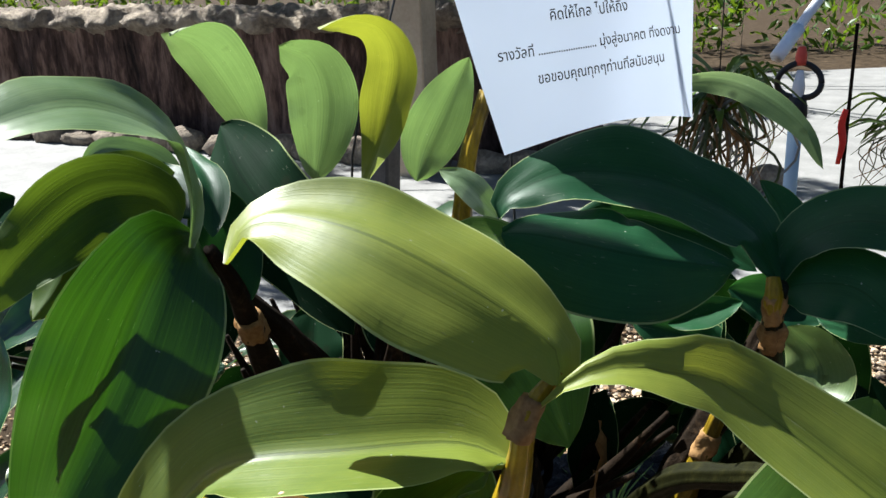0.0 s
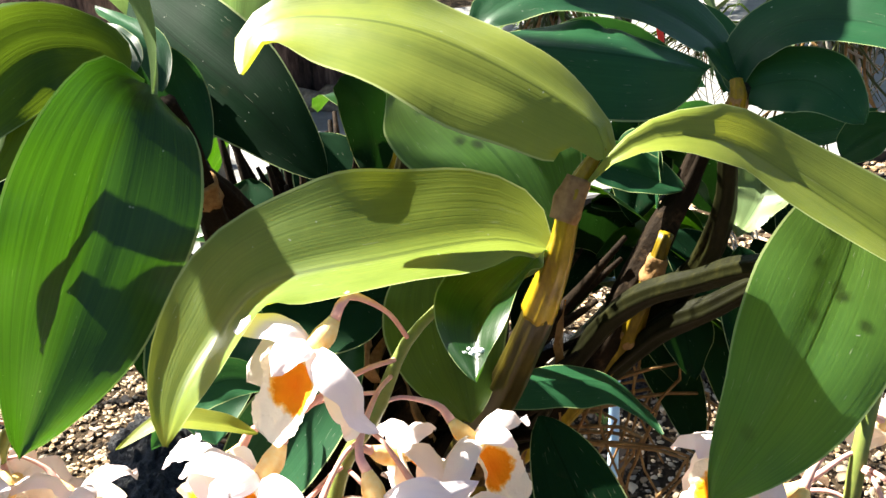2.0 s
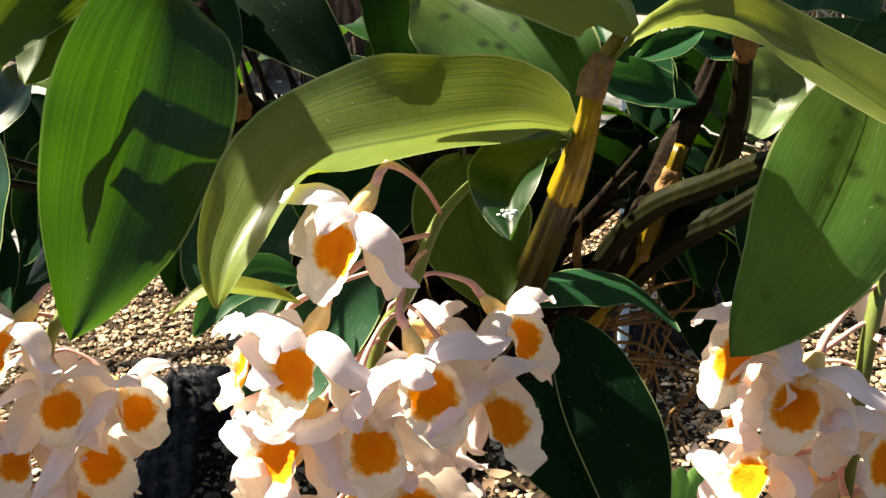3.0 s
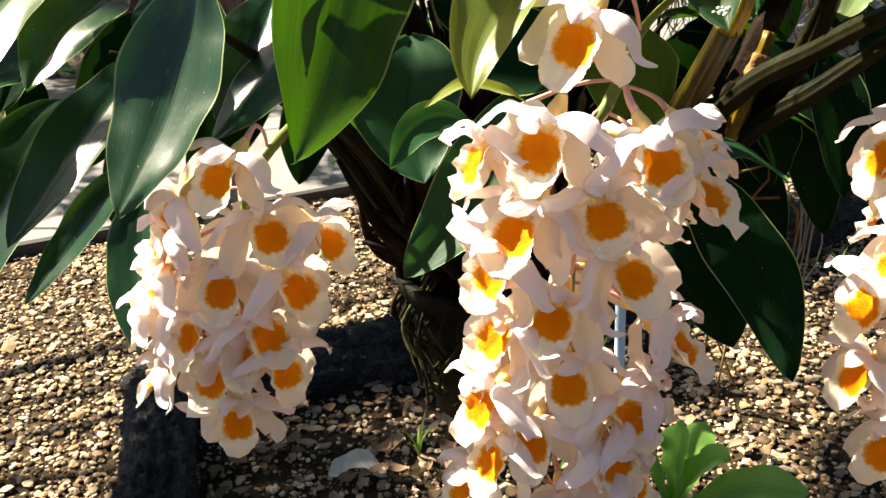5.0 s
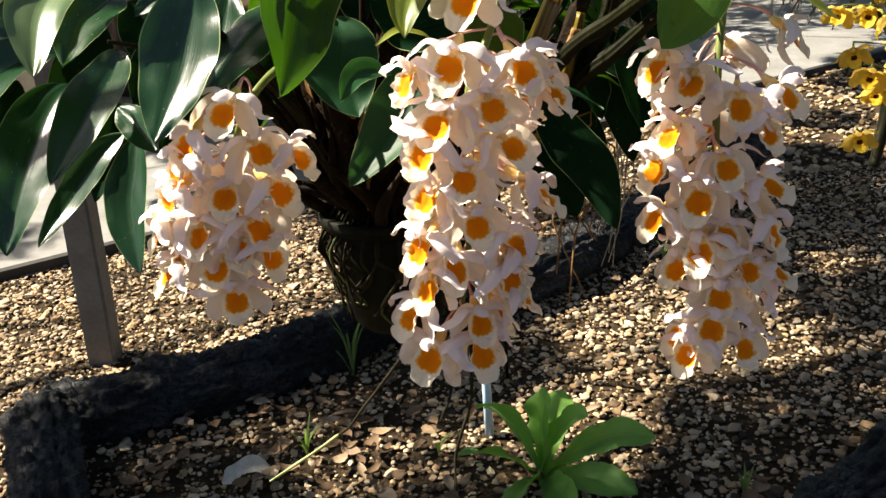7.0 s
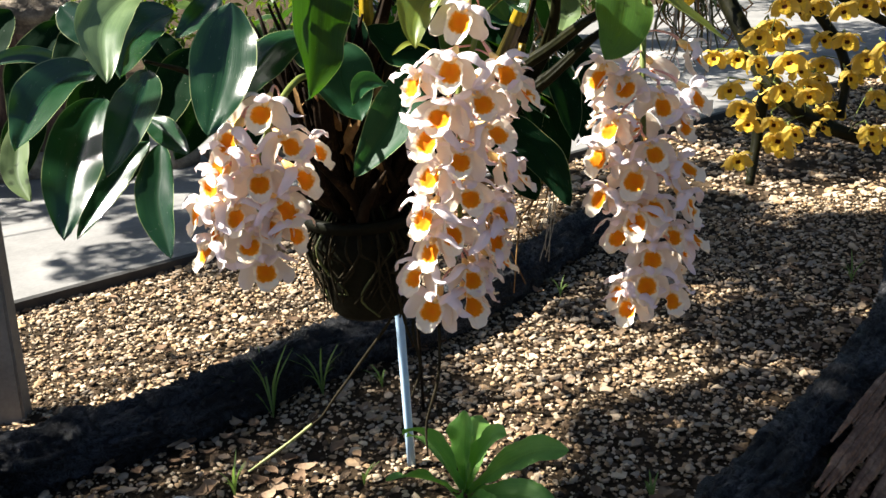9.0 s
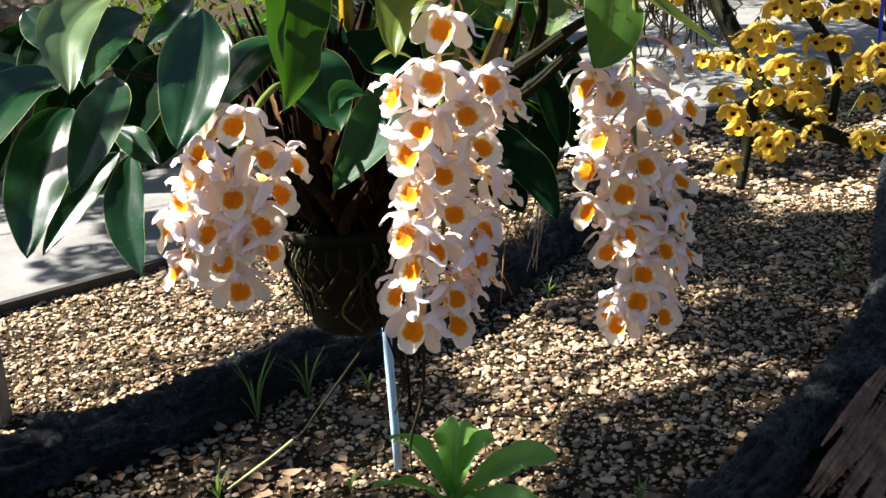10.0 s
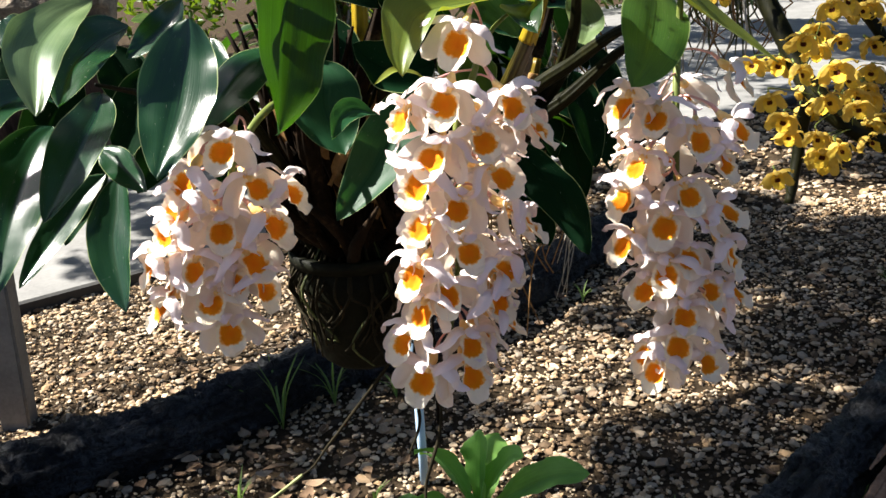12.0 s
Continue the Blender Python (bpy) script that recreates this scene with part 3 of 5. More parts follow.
def post(name, x, y, half, top, mat, label, lean=0.0):
    bm = box_data(-half, half, -half, half, -0.05, top, 0.008)
    ob = new(name, from_bm(name, bm, mat))
    ob.location, ob.rotation_euler = (x, y, 0), (0, radians(lean), 0)
    tagged(ob, label, "post")


def log(name, pts, radii, label, bare=None, seed=0.0, bark=None):
    root = new(name)
    root.location = (pts[0][0], pts[0][1], 0)
    rel = [(x - pts[0][0], y - pts[0][1], z) for x, y, z in pts]
    n = max(30, int(sum((Vector(b) - Vector(a)).length for a, b in zip(rel, rel[1:])) * 34))
    sides = 66
    v, f = tube_data(rel, radii, n * 4, sides, 0.15, 6.0, seed)
    for i in range(n * 4):
        ring = v[i * sides:(i + 1) * sides]
        mid = sum(ring, Vector()) / sides
        for j, q in enumerate(ring):
            # furrows that run along the trunk, broken by knots
            a = 2 * math.pi * j / sides
            c, s = math.cos(a), math.sin(a)
            run = 0.16 * noise.noise((c * 5, s * 5, i * 0.03 + seed)) + 0.13 * noise.noise((c * 11, s * 11, i * 0.05 + seed * 2)) + 0.06 * noise.noise((c * 20, s * 20, i * 0.17 + seed * 3))
            w = q + Vector((0.03, 0.03, 0.03)) * noise.noise(q * 9)
            run += 0.06 * max(0.0, 1 - 5 * abs(noise.noise(w * 13))) + 0.05 * max(0.0, 1 - 4 * abs(noise.noise(w * 27))) - 0.13
            # ropy wrinkles that wind along it
            b = a + 0.5 * noise.noise((i * 0.035, c * 2, s * 2 + seed))
            run += 0.13 * max(0.0, 1 - 4 * abs(noise.noise((math.cos(b) * 7, math.sin(b) * 7, i * 0.022 + seed)))) + 0.09 * max(0.0, 1 - 4 * abs(noise.noise((math.cos(b) * 15, math.sin(b) * 15, i * 0.045 + seed))))
            q += (q - mid) * run
    part("bark", mesh_of("bark", v, f, bark or BARK), root, "black furrowed bark")
    if bare:
        rng = random.Random(7)
        rel = spline([(x - pts[0][0], y - pts[0][1], z) for x, y, z in bare], 30)
        for k in range(16):
            # long splinters side by side down the split face
            a = rng.randrange(0, 9)
            run = rel[a:a + rng.randrange(14, 21)]
            t = k / 15
            shift = Vector((-0.002 + 0.100 * t + rng.uniform(-0.006, 0.006), 0.002 - 0.100 * t, 0.100 - 0.150 * t))
            w = rng.uniform(0.011, 0.019)
            part("wood_splinter", tube("wood_splinter", [p + shift for p in run[::3]], [w * 0.3, w, w * 0.95, w * 0.2], WOOD, n=40, sides=10, rough=0.45, freq=26.0, seed=k * 3.1, ridges=5, depth=0.25), root, "split brown heartwood with the bark gone")
    tagged(root, label, "log")


wall()
post("fence_post", -0.93, 2.83, 0.05, 1.30, POST, "square grey weathered concrete post in gravel", 3.5)
post("wall_post", -2.55, 6.45, 0.13, 2.6, TAN, "tall square tan painted post before the wall")
log("edging_log", [(-0.92, 2.32, 0.06), (-0.72, 2.37, 0.065), (-0.42, 2.48, 0.065), (-0.10, 2.63, 0.07), (0.13, 2.80, 0.08), (0.38, 2.92, 0.08), (0.62, 3.0, 0.08), (1.0, 3.32, 0.08), (1.6, 3.92, 0.08), (2.2, 4.6, 0.08)], [0.112, 0.110, 0.104, 0.104, 0.100, 0.095, 0.09], "black log edging the gravel bed", None, 1.0)
log("edging_log", [(-0.95, 2.30, 0.08), (-0.82, 2.0, 0.08), (-0.70, 1.7, 0.08), (-0.55, 1.2, 0.08)], [0.105, 0.10, 0.10], "short black log meeting another at the bed's corner", None, 4.0)
log("edging_log", [(0.83, 1.17, 0.08), (1.18, 1.49, 0.08), (1.48, 1.72, 0.08), (1.78, 1.95, 0.085), (2.10, 2.22, 0.085), (2.58, 2.70, 0.09), (3.38, 3.80, 0.09), (4.0, 4.6, 0.09)], [0.085, 0.092, 0.090, 0.095, 0.092, 0.09, 0.09], "thick black bent log with split brown wood showing", [(1.42, 1.52, 0.06), (1.62, 1.68, 0.07), (1.92, 1.92, 0.08), (2.24, 2.18, 0.075), (2.45, 2.38, 0.06)], 9.0, BARK_GREY)


# ---- sprinkler pole ----
def sprinkler():
    root = new("sprinkler")
    root.location = (0.457, 2.127, 0)
    part("pole", tube("pole", [(0, 0, -0.05), (0, 0, 0.4), (0, 0, 0.9), (0, 0, 1.36)], [0.0135], PIPE, n=8, sides=16), root, "pale blue plastic pipe")
    part("collar", tube("collar", [(0, 0, 1.355), (0, 0, 1.38), (0, 0, 1.41)], [0.017, 0.021, 0.015], PLASTIC_BLACK, n=6, sides=16), root)
    ring = [(0.040 * math.cos(a) , 0.006 * math.sin(a * 2), 1.442 + 0.033 * math.sin(a) - 0.006 * abs(math.cos(a))) for a in np.linspace(0, 2 * math.pi, 20)]
    part("ring", tube("ring", ring, [0.006], PLASTIC_BLACK, n=40, sides=8), root, "black plastic ring frame")
    part("nozzle", tube("nozzle", [(0, 0, 1.40), (0, 0, 1.43), (0, 0, 1.46)], [0.009, 0.012, 0.006], PLASTIC_WHITE, n=8, sides=12), root)
    part("cap", tube("cap", [(0, 0, 1.47), (0, 0, 1.485), (0, 0, 1.505)], [0.010, 0.011, 0.007], PLASTIC_RED, n=6, sides=12), root, "red plastic cap")
    tagged(root, "garden sprinkler head on a pale blue pipe", "sprinkler")


sprinkler()


def slanting_pipe(top, end):
    root = new("water_pipe")
    root.location = top
    d = Vector(end) - Vector(top)
    part("pipe", tube("pipe", [(0, 0, 0), d * 0.5, d], [0.013], PLASTIC_WHITE, n=8, sides=14), root)
    part("coupling", tube("coupling", [d * 0.93, d * 0.965, d], [0.018], PLASTIC_WHITE, n=4, sides=14), root)
    tagged(root, "white plastic pipe slanting down from a rail", "pipe")


def stake(x, y, high):
    root = new("plant_stake")
    root.location = (x, y, 0)
    part("stick", tube("stick", [(0, 0, -0.05), (0.004, 0, high * 0.5), (0, 0.003, high)], [0.006, 0.005, 0.004], CANE_OLD, n=14, sides=8, rough=0.2, freq=20.0), root)
    part("ribbon", tube("ribbon", [(-0.004, -0.008, 1.335), (-0.010, -0.012, 1.30), (-0.004, -0.012, 1.26), (-0.010, -0.012, 1.21)], [0.007, 0.010, 0.009, 0.006], TAPE_RED, n=14, sides=8, squash=0.25), root, "red plastic ribbon")
    tagged(root, "thin dark stake with a red ribbon tied on", "stake")


slanting_pipe((0.945, 3.781, 2.37), (0.364, 2.707, 1.415))
stake(0.545, 2.455, 1.52)


# ---- the orchid ----
orchid = new("orchid_plant")
orchid.location = (0.30, 0.775, 1.25)
tagged(orchid, "potted orchid with broad glossy green leaves", "orchid")
HOME = Vector(orchid.location)
count = [0]


def leaf(style, pts, side, half, fold, tip, skew, hem=0.0, twist=0.0):
    rel = [Vector(p) - HOME for p in pts]
    count[0] += 1
    me = sheet("leaf", rel, side, half, fold, tip, LEAF[style], 26, 11, 0.22, count[0] * 0.73, skew=skew, hem=hem, twist=twist)
    return part("leaf", me, orchid)


def cane(pts, radii, mat, rings=(), label="", knobs=0.20):
    rel = [Vector(p) - HOME for p in pts]
    ob = part("pseudobulb", tube("pseudobulb", rel, [r * 1.06 for r in radii], mat, n=40, sides=28, rough=knobs, freq=42.0, seed=pts[0][0] * 9, ridges=7, depth=0.16), orchid, label)
    line = spline(rel, 40)
    for u, r in rings:
        i = int(u * 38)
        d = (line[i + 1] - line[i]).normalized()
        part("node_sheath", tube("node_sheath", [line[i] - d * 0.005, line[i], line[i] + d * 0.012], [r * 0.80, r * 0.97, r * 0.84], SHEATH, n=8, sides=16, rough=0.5, freq=120.0), ob)


leaf("mature", [(0.264, 0.618, 1.568), (0.267, 0.592, 1.561), (0.258, 0.557, 1.510), (0.250, 0.520, 1.463), (0.244, 0.500, 1.438)], (0.674, 0.535, -0.51), 0.0420, 0.24, 1.00, 0.82)
leaf("young", [(0.479, 0.550, 1.554), (0.471, 0.558, 1.567), (0.418, 0.549, 1.598), (0.374, 0.550, 1.606), (0.354, 0.545, 1.602), (0.351, 0.536, 1.589)], (-0.08, -0.91, -0.40), 0.0336, -0.15, 1.00, 0.82)
leaf("fresh", [(0.46, 0.556, 1.516), (0.437, 0.552, 1.522), (0.4, 0.53, 1.523), (0.360, 0.511, 1.519), (0.347, 0.492, 1.506), (0.340, 0.475, 1.493), (0.338, 0.463, 1.479)], (0.1, -0.89, -0.4), 0.0325, 0.5, 1.0, 0.7)
leaf("mature", [(0.455, 0.556, 1.515), (0.445, 0.535, 1.511), (0.439, 0.505, 1.510), (0.442, 0.482, 1.500)], (0.93, -0.32, 0.18), 0.0185, 0.50, 1.00, 0.82)
leaf("young", [(0.474, 0.548, 1.546), (0.482, 0.551, 1.554), (0.497, 0.559, 1.560), (0.518, 0.568, 1.557), (0.547, 0.582, 1.540), (0.683, 0.577, 1.447)], (-0.18, -0.92, -0.34), 0.0259, -0.21, 1.00, 1.30)
leaf("spotted", [(0.582, 0.633, 1.527), (0.577, 0.597, 1.506), (0.547, 0.534, 1.473), (0.518, 0.491, 1.453)], (0.84, -0.22, -0.50), 0.0318, 0.09, 1.00, 0.82)
leaf("spotted", [(0.367, 0.684, 1.556), (0.387, 0.674, 1.548), (0.426, 0.646, 1.526), (0.460, 0.628, 1.481)], (-0.72, -0.59, -0.37), 0.0417, -0.13, 1.00, 0.82)
leaf("pale", [(0.277, 0.599, 1.568), (0.272, 0.610, 1.593), (0.261, 0.609, 1.622), (0.249, 0.575, 1.641), (0.241, 0.536, 1.640), (0.229, 0.501, 1.626)], (0.85, -0.33, -0.41), 0.0289, 0.07, 1.00, 0.82)
leaf("olive", [(0.252, 0.621, 1.572), (0.238, 0.619, 1.585), (0.216, 0.599, 1.586), (0.201, 0.562, 1.563), (0.190, 0.540, 1.540)], (0.70, -0.03, -0.72), 0.0240, 0.04, 1.00, 0.82)
leaf("olive", [(0.225, 0.652, 1.565), (0.215, 0.653, 1.581), (0.188, 0.643, 1.588), (0.175, 0.609, 1.576), (0.170, 0.589, 1.559)], (0.56, -0.44, -0.70), 0.0139, 0.22, 1.00, 0.82)
leaf("pale", [(0.193, 0.697, 1.568), (0.172, 0.693, 1.585), (0.153, 0.676, 1.594), (0.150, 0.660, 1.589), (0.149, 0.658, 1.585)], (0.14, -0.87, -0.47), 0.0091, 0.46, 1.00, 0.82)
leaf("deep", [(0.247, 0.638, 1.570), (0.230, 0.648, 1.578), (0.208, 0.657, 1.586), (0.194, 0.656, 1.592)], (-0.54, -0.76, -0.38), 0.0142, 0.17, 1.00, 0.82)
leaf("shade_dim", [(0.198, 0.728, 1.600), (0.237, 0.695, 1.579), (0.290, 0.663, 1.553), (0.320, 0.649, 1.530), (0.338, 0.642, 1.513)], (-0.61, -0.25, -0.75), 0.0325, 0.08, 1.00, 0.82)
leaf("deep", [(0.259, 0.637, 1.560), (0.239, 0.663, 1.582), (0.196, 0.692, 1.595)], (-0.64, -0.77, 0.06), 0.0106, 0.20, 1.00, 0.82)
leaf("mid", [(0.148, 0.836, 1.561), (0.135, 0.835, 1.588), (0.131, 0.816, 1.621), (0.137, 0.786, 1.645), (0.141, 0.756, 1.655)], (0.87, 0.44, 0.23), 0.0264, 0.3, 1.3, 1.1)
leaf("mid", [(0.237, 0.772, 1.557), (0.24, 0.78, 1.586), (0.242, 0.782, 1.614), (0.239, 0.774, 1.637), (0.228, 0.757, 1.647)], (0.85, 0.51, -0.09), 0.024, -0.3, 1.4, 1.1)
leaf("young", [(0.291, 0.741, 1.562), (0.302, 0.745, 1.589), (0.315, 0.738, 1.618), (0.325, 0.729, 1.644), (0.326, 0.713, 1.662), (0.32, 0.689, 1.668), (0.312, 0.673, 1.666)], (0.84, 0.22, -0.5), 0.0165, -0.25, 1.0, 0.8, 0.0, 1.9)
leaf("mid", [(0.290, 0.818, 1.549), (0.294, 0.828, 1.571), (0.308, 0.834, 1.602), (0.323, 0.841, 1.632)], (0.79, 0.40, -0.46), 0.0217, -0.23, 1.00, 0.82)
leaf("pale", [(0.369, 0.771, 1.543), (0.351, 0.770, 1.562), (0.329, 0.774, 1.570)], (0.47, 0.60, 0.65), 0.0095, -0.10, 1.00, 0.82)
leaf("deep", [(0.539, 0.702, 1.547), (0.524, 0.715, 1.569), (0.485, 0.699, 1.593), (0.445, 0.677, 1.600), (0.419, 0.660, 1.589), (0.417, 0.655, 1.579)], (0.22, -0.85, -0.48), 0.0313, 0.08, 1.00, 0.82)
leaf("deep", [(0.425, 0.636, 1.579), (0.444, 0.639, 1.578), (0.486, 0.642, 1.572), (0.522, 0.677, 1.559)], (0.21, -0.75, -0.63), 0.0297, 0.35, 1.00, 0.82)
leaf("deep", [(0.537, 0.704, 1.542), (0.544, 0.715, 1.562), (0.569, 0.715, 1.576), (0.602, 0.700, 1.575), (0.627, 0.678, 1.561)], (-0.09, -0.82, -0.56), 0.0194, -0.06, 1.00, 0.82)
leaf("deep", [(0.537, 0.703, 1.539), (0.548, 0.703, 1.546), (0.569, 0.698, 1.550), (0.583, 0.688, 1.545), (0.595, 0.680, 1.532)], (-0.30, -0.66, -0.69), 0.0202, -0.03, 1.00, 0.82)
leaf("deep", [(0.537, 0.732, 1.536), (0.540, 0.761, 1.547), (0.533, 0.775, 1.562), (0.521, 0.774, 1.577)], (0.63, 0.77, 0.06), 0.0160, -0.23, 1.00, 0.82)
leaf("mid", [(0.434, 0.952, 1.600), (0.464, 0.967, 1.603), (0.497, 0.968, 1.594), (0.530, 0.963, 1.571), (0.547, 0.950, 1.544)], (-0.32, -0.77, -0.55), 0.0133, 0.25, 1.00, 0.82)
leaf("mid", [(0.542, 0.762, 1.499), (0.557, 0.760, 1.486), (0.562, 0.755, 1.470), (0.548, 0.732, 1.452)], (0.82, 0.15, 0.55), 0.0188, 0.26, 1.00, 0.82)
leaf("deep", [(0.556, 0.765, 1.506), (0.580, 0.760, 1.505), (0.603, 0.756, 1.510), (0.619, 0.754, 1.521)], (-0.08, -0.68, -0.73), 0.0125, -0.44, 1.00, 0.82)
leaf("deep", [(0.594, 0.713, 1.506), (0.606, 0.710, 1.518), (0.619, 0.705, 1.525)], (0.28, -0.68, -0.68), 0.0137, -0.26, 1.00, 0.82)
leaf("shade_dim", [(0.353, 0.678, 1.504), (0.352, 0.682, 1.525), (0.350, 0.674, 1.547), (0.342, 0.666, 1.560)], (0.86, 0.32, 0.40), 0.0145, 0.39, 2.00, 1.00)
leaf("olive", [(0.398, 0.622, 1.482), (0.402, 0.606, 1.468), (0.407, 0.594, 1.450), (0.420, 0.576, 1.420)], (0.90, 0.43, 0.02), 0.0300, 0.21, 1.00, 0.82)
leaf("deep", [(0.279, 0.631, 1.472), (0.282, 0.614, 1.457), (0.281, 0.598, 1.436), (0.294, 0.569, 1.401)], (0.98, 0.18, 0.06), 0.0333, 0.14, 1.00, 0.82)
leaf("deep", [(0.323, 0.579, 1.432), (0.306, 0.567, 1.440), (0.293, 0.551, 1.437), (0.284, 0.532, 1.424)], (0.43, -0.58, -0.70), 0.0109, 0.28, 1.00, 0.82)
leaf("young", [(0.360, 0.487, 1.470), (0.349, 0.480, 1.478), (0.333, 0.473, 1.482), (0.318, 0.464, 1.475)], (0.33, -0.90, -0.28), 0.0048, 0.21, 1.00, 0.82)
leaf("deep", [(0.406, 0.627, 1.394), (0.437, 0.647, 1.398), (0.481, 0.665, 1.389), (0.508, 0.651, 1.369)], (0.03, -1.00, -0.07), 0.0178, 0.16, 1.00, 0.82)
leaf("shade_dim", [(0.445, 0.635, 1.387), (0.465, 0.605, 1.365), (0.483, 0.569, 1.341), (0.494, 0.527, 1.304)], (0.96, 0.19, 0.22), 0.0234, -0.14, 1.00, 0.82)
leaf("shade_dim", [(0.424, 0.615, 1.357), (0.444, 0.596, 1.333), (0.460, 0.580, 1.316), (0.468, 0.563, 1.302)], (0.81, 0.54, 0.23), 0.0263, 0.13, 1.00, 0.82)
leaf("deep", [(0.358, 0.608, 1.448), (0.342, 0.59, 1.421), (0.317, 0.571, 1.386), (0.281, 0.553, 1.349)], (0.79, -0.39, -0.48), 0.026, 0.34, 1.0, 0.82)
leaf("shade_dim", [(0.38, 0.611, 1.466), (0.35, 0.609, 1.462), (0.328, 0.61, 1.47), (0.31, 0.609, 1.488)], (-0.05, -0.64, -0.77), 0.03, 0.34, 1.0, 0.82)
leaf("deep", [(0.454, 0.724, 1.515), (0.466, 0.728, 1.511), (0.477, 0.728, 1.502)], (-0.15, -0.83, -0.53), 0.0101, -0.27, 1.00, 0.82)
leaf("deep", [(0.483, 0.732, 1.504), (0.499, 0.739, 1.508), (0.519, 0.750, 1.515)], (0.49, -0.64, -0.60), 0.0097, -0.35, 1.00, 0.82)
leaf("deep", [(0.447, 0.730, 1.527), (0.458, 0.731, 1.523), (0.465, 0.718, 1.515)], (-0.67, -0.64, -0.38), 0.0081, -0.41, 1.00, 0.82)
leaf("deep", [(0.476, 0.822, 1.476), (0.494, 0.806, 1.481), (0.507, 0.790, 1.460)], (-0.51, -0.08, -0.86), 0.0128, -0.40, 1.00, 0.82)
leaf("deep", [(0.477, 0.826, 1.475), (0.499, 0.809, 1.476), (0.504, 0.787, 1.448)], (0.09, 0.60, -0.79), 0.0150, 0.26, 1.00, 0.82)
leaf("waxy", [(0.184, 0.556, 1.523), (0.178, 0.548, 1.496), (0.169, 0.526, 1.460), (0.153, 0.486, 1.416)], (0.97, -0.15, -0.18), 0.0307, 0.16, 1.00, 0.82)
leaf("waxy", [(0.256, 0.637, 1.483), (0.223, 0.620, 1.477), (0.195, 0.595, 1.454), (0.171, 0.568, 1.428)], (0.62, -0.47, -0.63), 0.0205, -0.22, 1.00, 0.82)
leaf("waxy", [(0.051, 0.641, 1.455), (0.027, 0.623, 1.463), (0.004, 0.575, 1.452), (-0.013, 0.505, 1.414)], (0.84, -0.36, -0.4), 0.0266, 0.34, 1.0, 0.82)
leaf("waxy", [(0.041, 0.645, 1.433), (0.03, 0.622, 1.42), (0.015, 0.573, 1.377), (0.006, 0.526, 1.324)], (0.96, -0.17, -0.21), 0.0306, 0.34, 1.0, 0.82)
leaf("waxy", [(0.085, 0.657, 1.456), (0.083, 0.629, 1.442), (0.07, 0.576, 1.414), (0.055, 0.525, 1.379)], (0.92, -0.15, -0.36), 0.0226, 0.34, 1.0, 0.82)
leaf("waxy", [(0.076, 0.654, 1.384), (0.055, 0.641, 1.368), (0.025, 0.624, 1.334), (-0.000, 0.595, 1.303)], (0.74, -0.47, -0.48), 0.0159, 0.34, 1.00, 0.82)
leaf("waxy", [(0.087, 0.651, 1.381), (0.084, 0.632, 1.356), (0.080, 0.611, 1.326), (0.091, 0.572, 1.279)], (0.98, -0.12, 0.18), 0.0215, 0.34, 1.00, 0.82)
leaf("waxy", [(0.079, 0.641, 1.410), (0.096, 0.624, 1.400), (0.110, 0.607, 1.388), (0.123, 0.591, 1.380)], (0.75, 0.28, 0.60), 0.0144, 0.34, 1.00, 0.82)
# this blade's pale style stands in for sunlight falling on it
leaf("pale", [(0.1, 0.619, 1.538), (0.079, 0.594, 1.526), (0.068, 0.55, 1.505), (0.075, 0.497, 1.467)], (0.98, -0.03, -0.2), 0.0242, 0.34, 1.0, 0.82)
leaf("waxy", [(0.173, 0.616, 1.534), (0.158, 0.613, 1.517), (0.144, 0.600, 1.505), (0.126, 0.588, 1.492)], (0.73, -0.35, -0.59), 0.0144, 0.34, 1.00, 0.82)
leaf("waxy", [(-0.000, 0.724, 1.454), (-0.031, 0.725, 1.472), (-0.063, 0.721, 1.475), (-0.096, 0.712, 1.464)], (-0.25, -0.42, -0.87), 0.0099, 0.34, 1.00, 0.82)
leaf("mid", [(-0.066, 0.718, 1.407), (-0.069, 0.699, 1.380), (-0.069, 0.679, 1.354), (-0.055, 0.657, 1.331)], (0.99, -0.12, 0.02), 0.0165, 0.34, 1.00, 0.82)
leaf("waxy", [(0.124, 0.628, 1.515), (0.1, 0.619, 1.507), (0.084, 0.585, 1.49), (0.078, 0.547, 1.465)], (0.54, -0.59, -0.6), 0.0237, 0.34, 1.0, 0.82)
leaf("waxy", [(0.181, 0.700, 1.473), (0.124, 0.699, 1.442), (0.082, 0.691, 1.428)], (0.41, -0.35, -0.84), 0.0212, 0.34, 1.00, 0.82)
leaf("waxy", [(0.185, 0.670, 1.496), (0.179, 0.634, 1.468), (0.166, 0.592, 1.430)], (0.96, -0.01, -0.27), 0.0213, 0.34, 1.00, 0.82)
leaf("waxy", [(0.005, 0.691, 1.524), (0.027, 0.669, 1.502), (0.043, 0.649, 1.482)], (0.79, 0.14, 0.59), 0.0182, 0.34, 1.00, 0.82)
leaf("olive", [(0.212, 0.612, 1.593), (0.214, 0.594, 1.575), (0.215, 0.572, 1.551), (0.213, 0.554, 1.538)], (0.92, 0.31, -0.24), 0.0203, -0.21, 1.00, 0.82)
leaf("pale", [(0.157, 0.672, 1.506), (0.141, 0.671, 1.512), (0.132, 0.660, 1.518), (0.123, 0.647, 1.518)], (-0.11, -0.57, -0.81), 0.0061, 0.04, 1.00, 0.82)
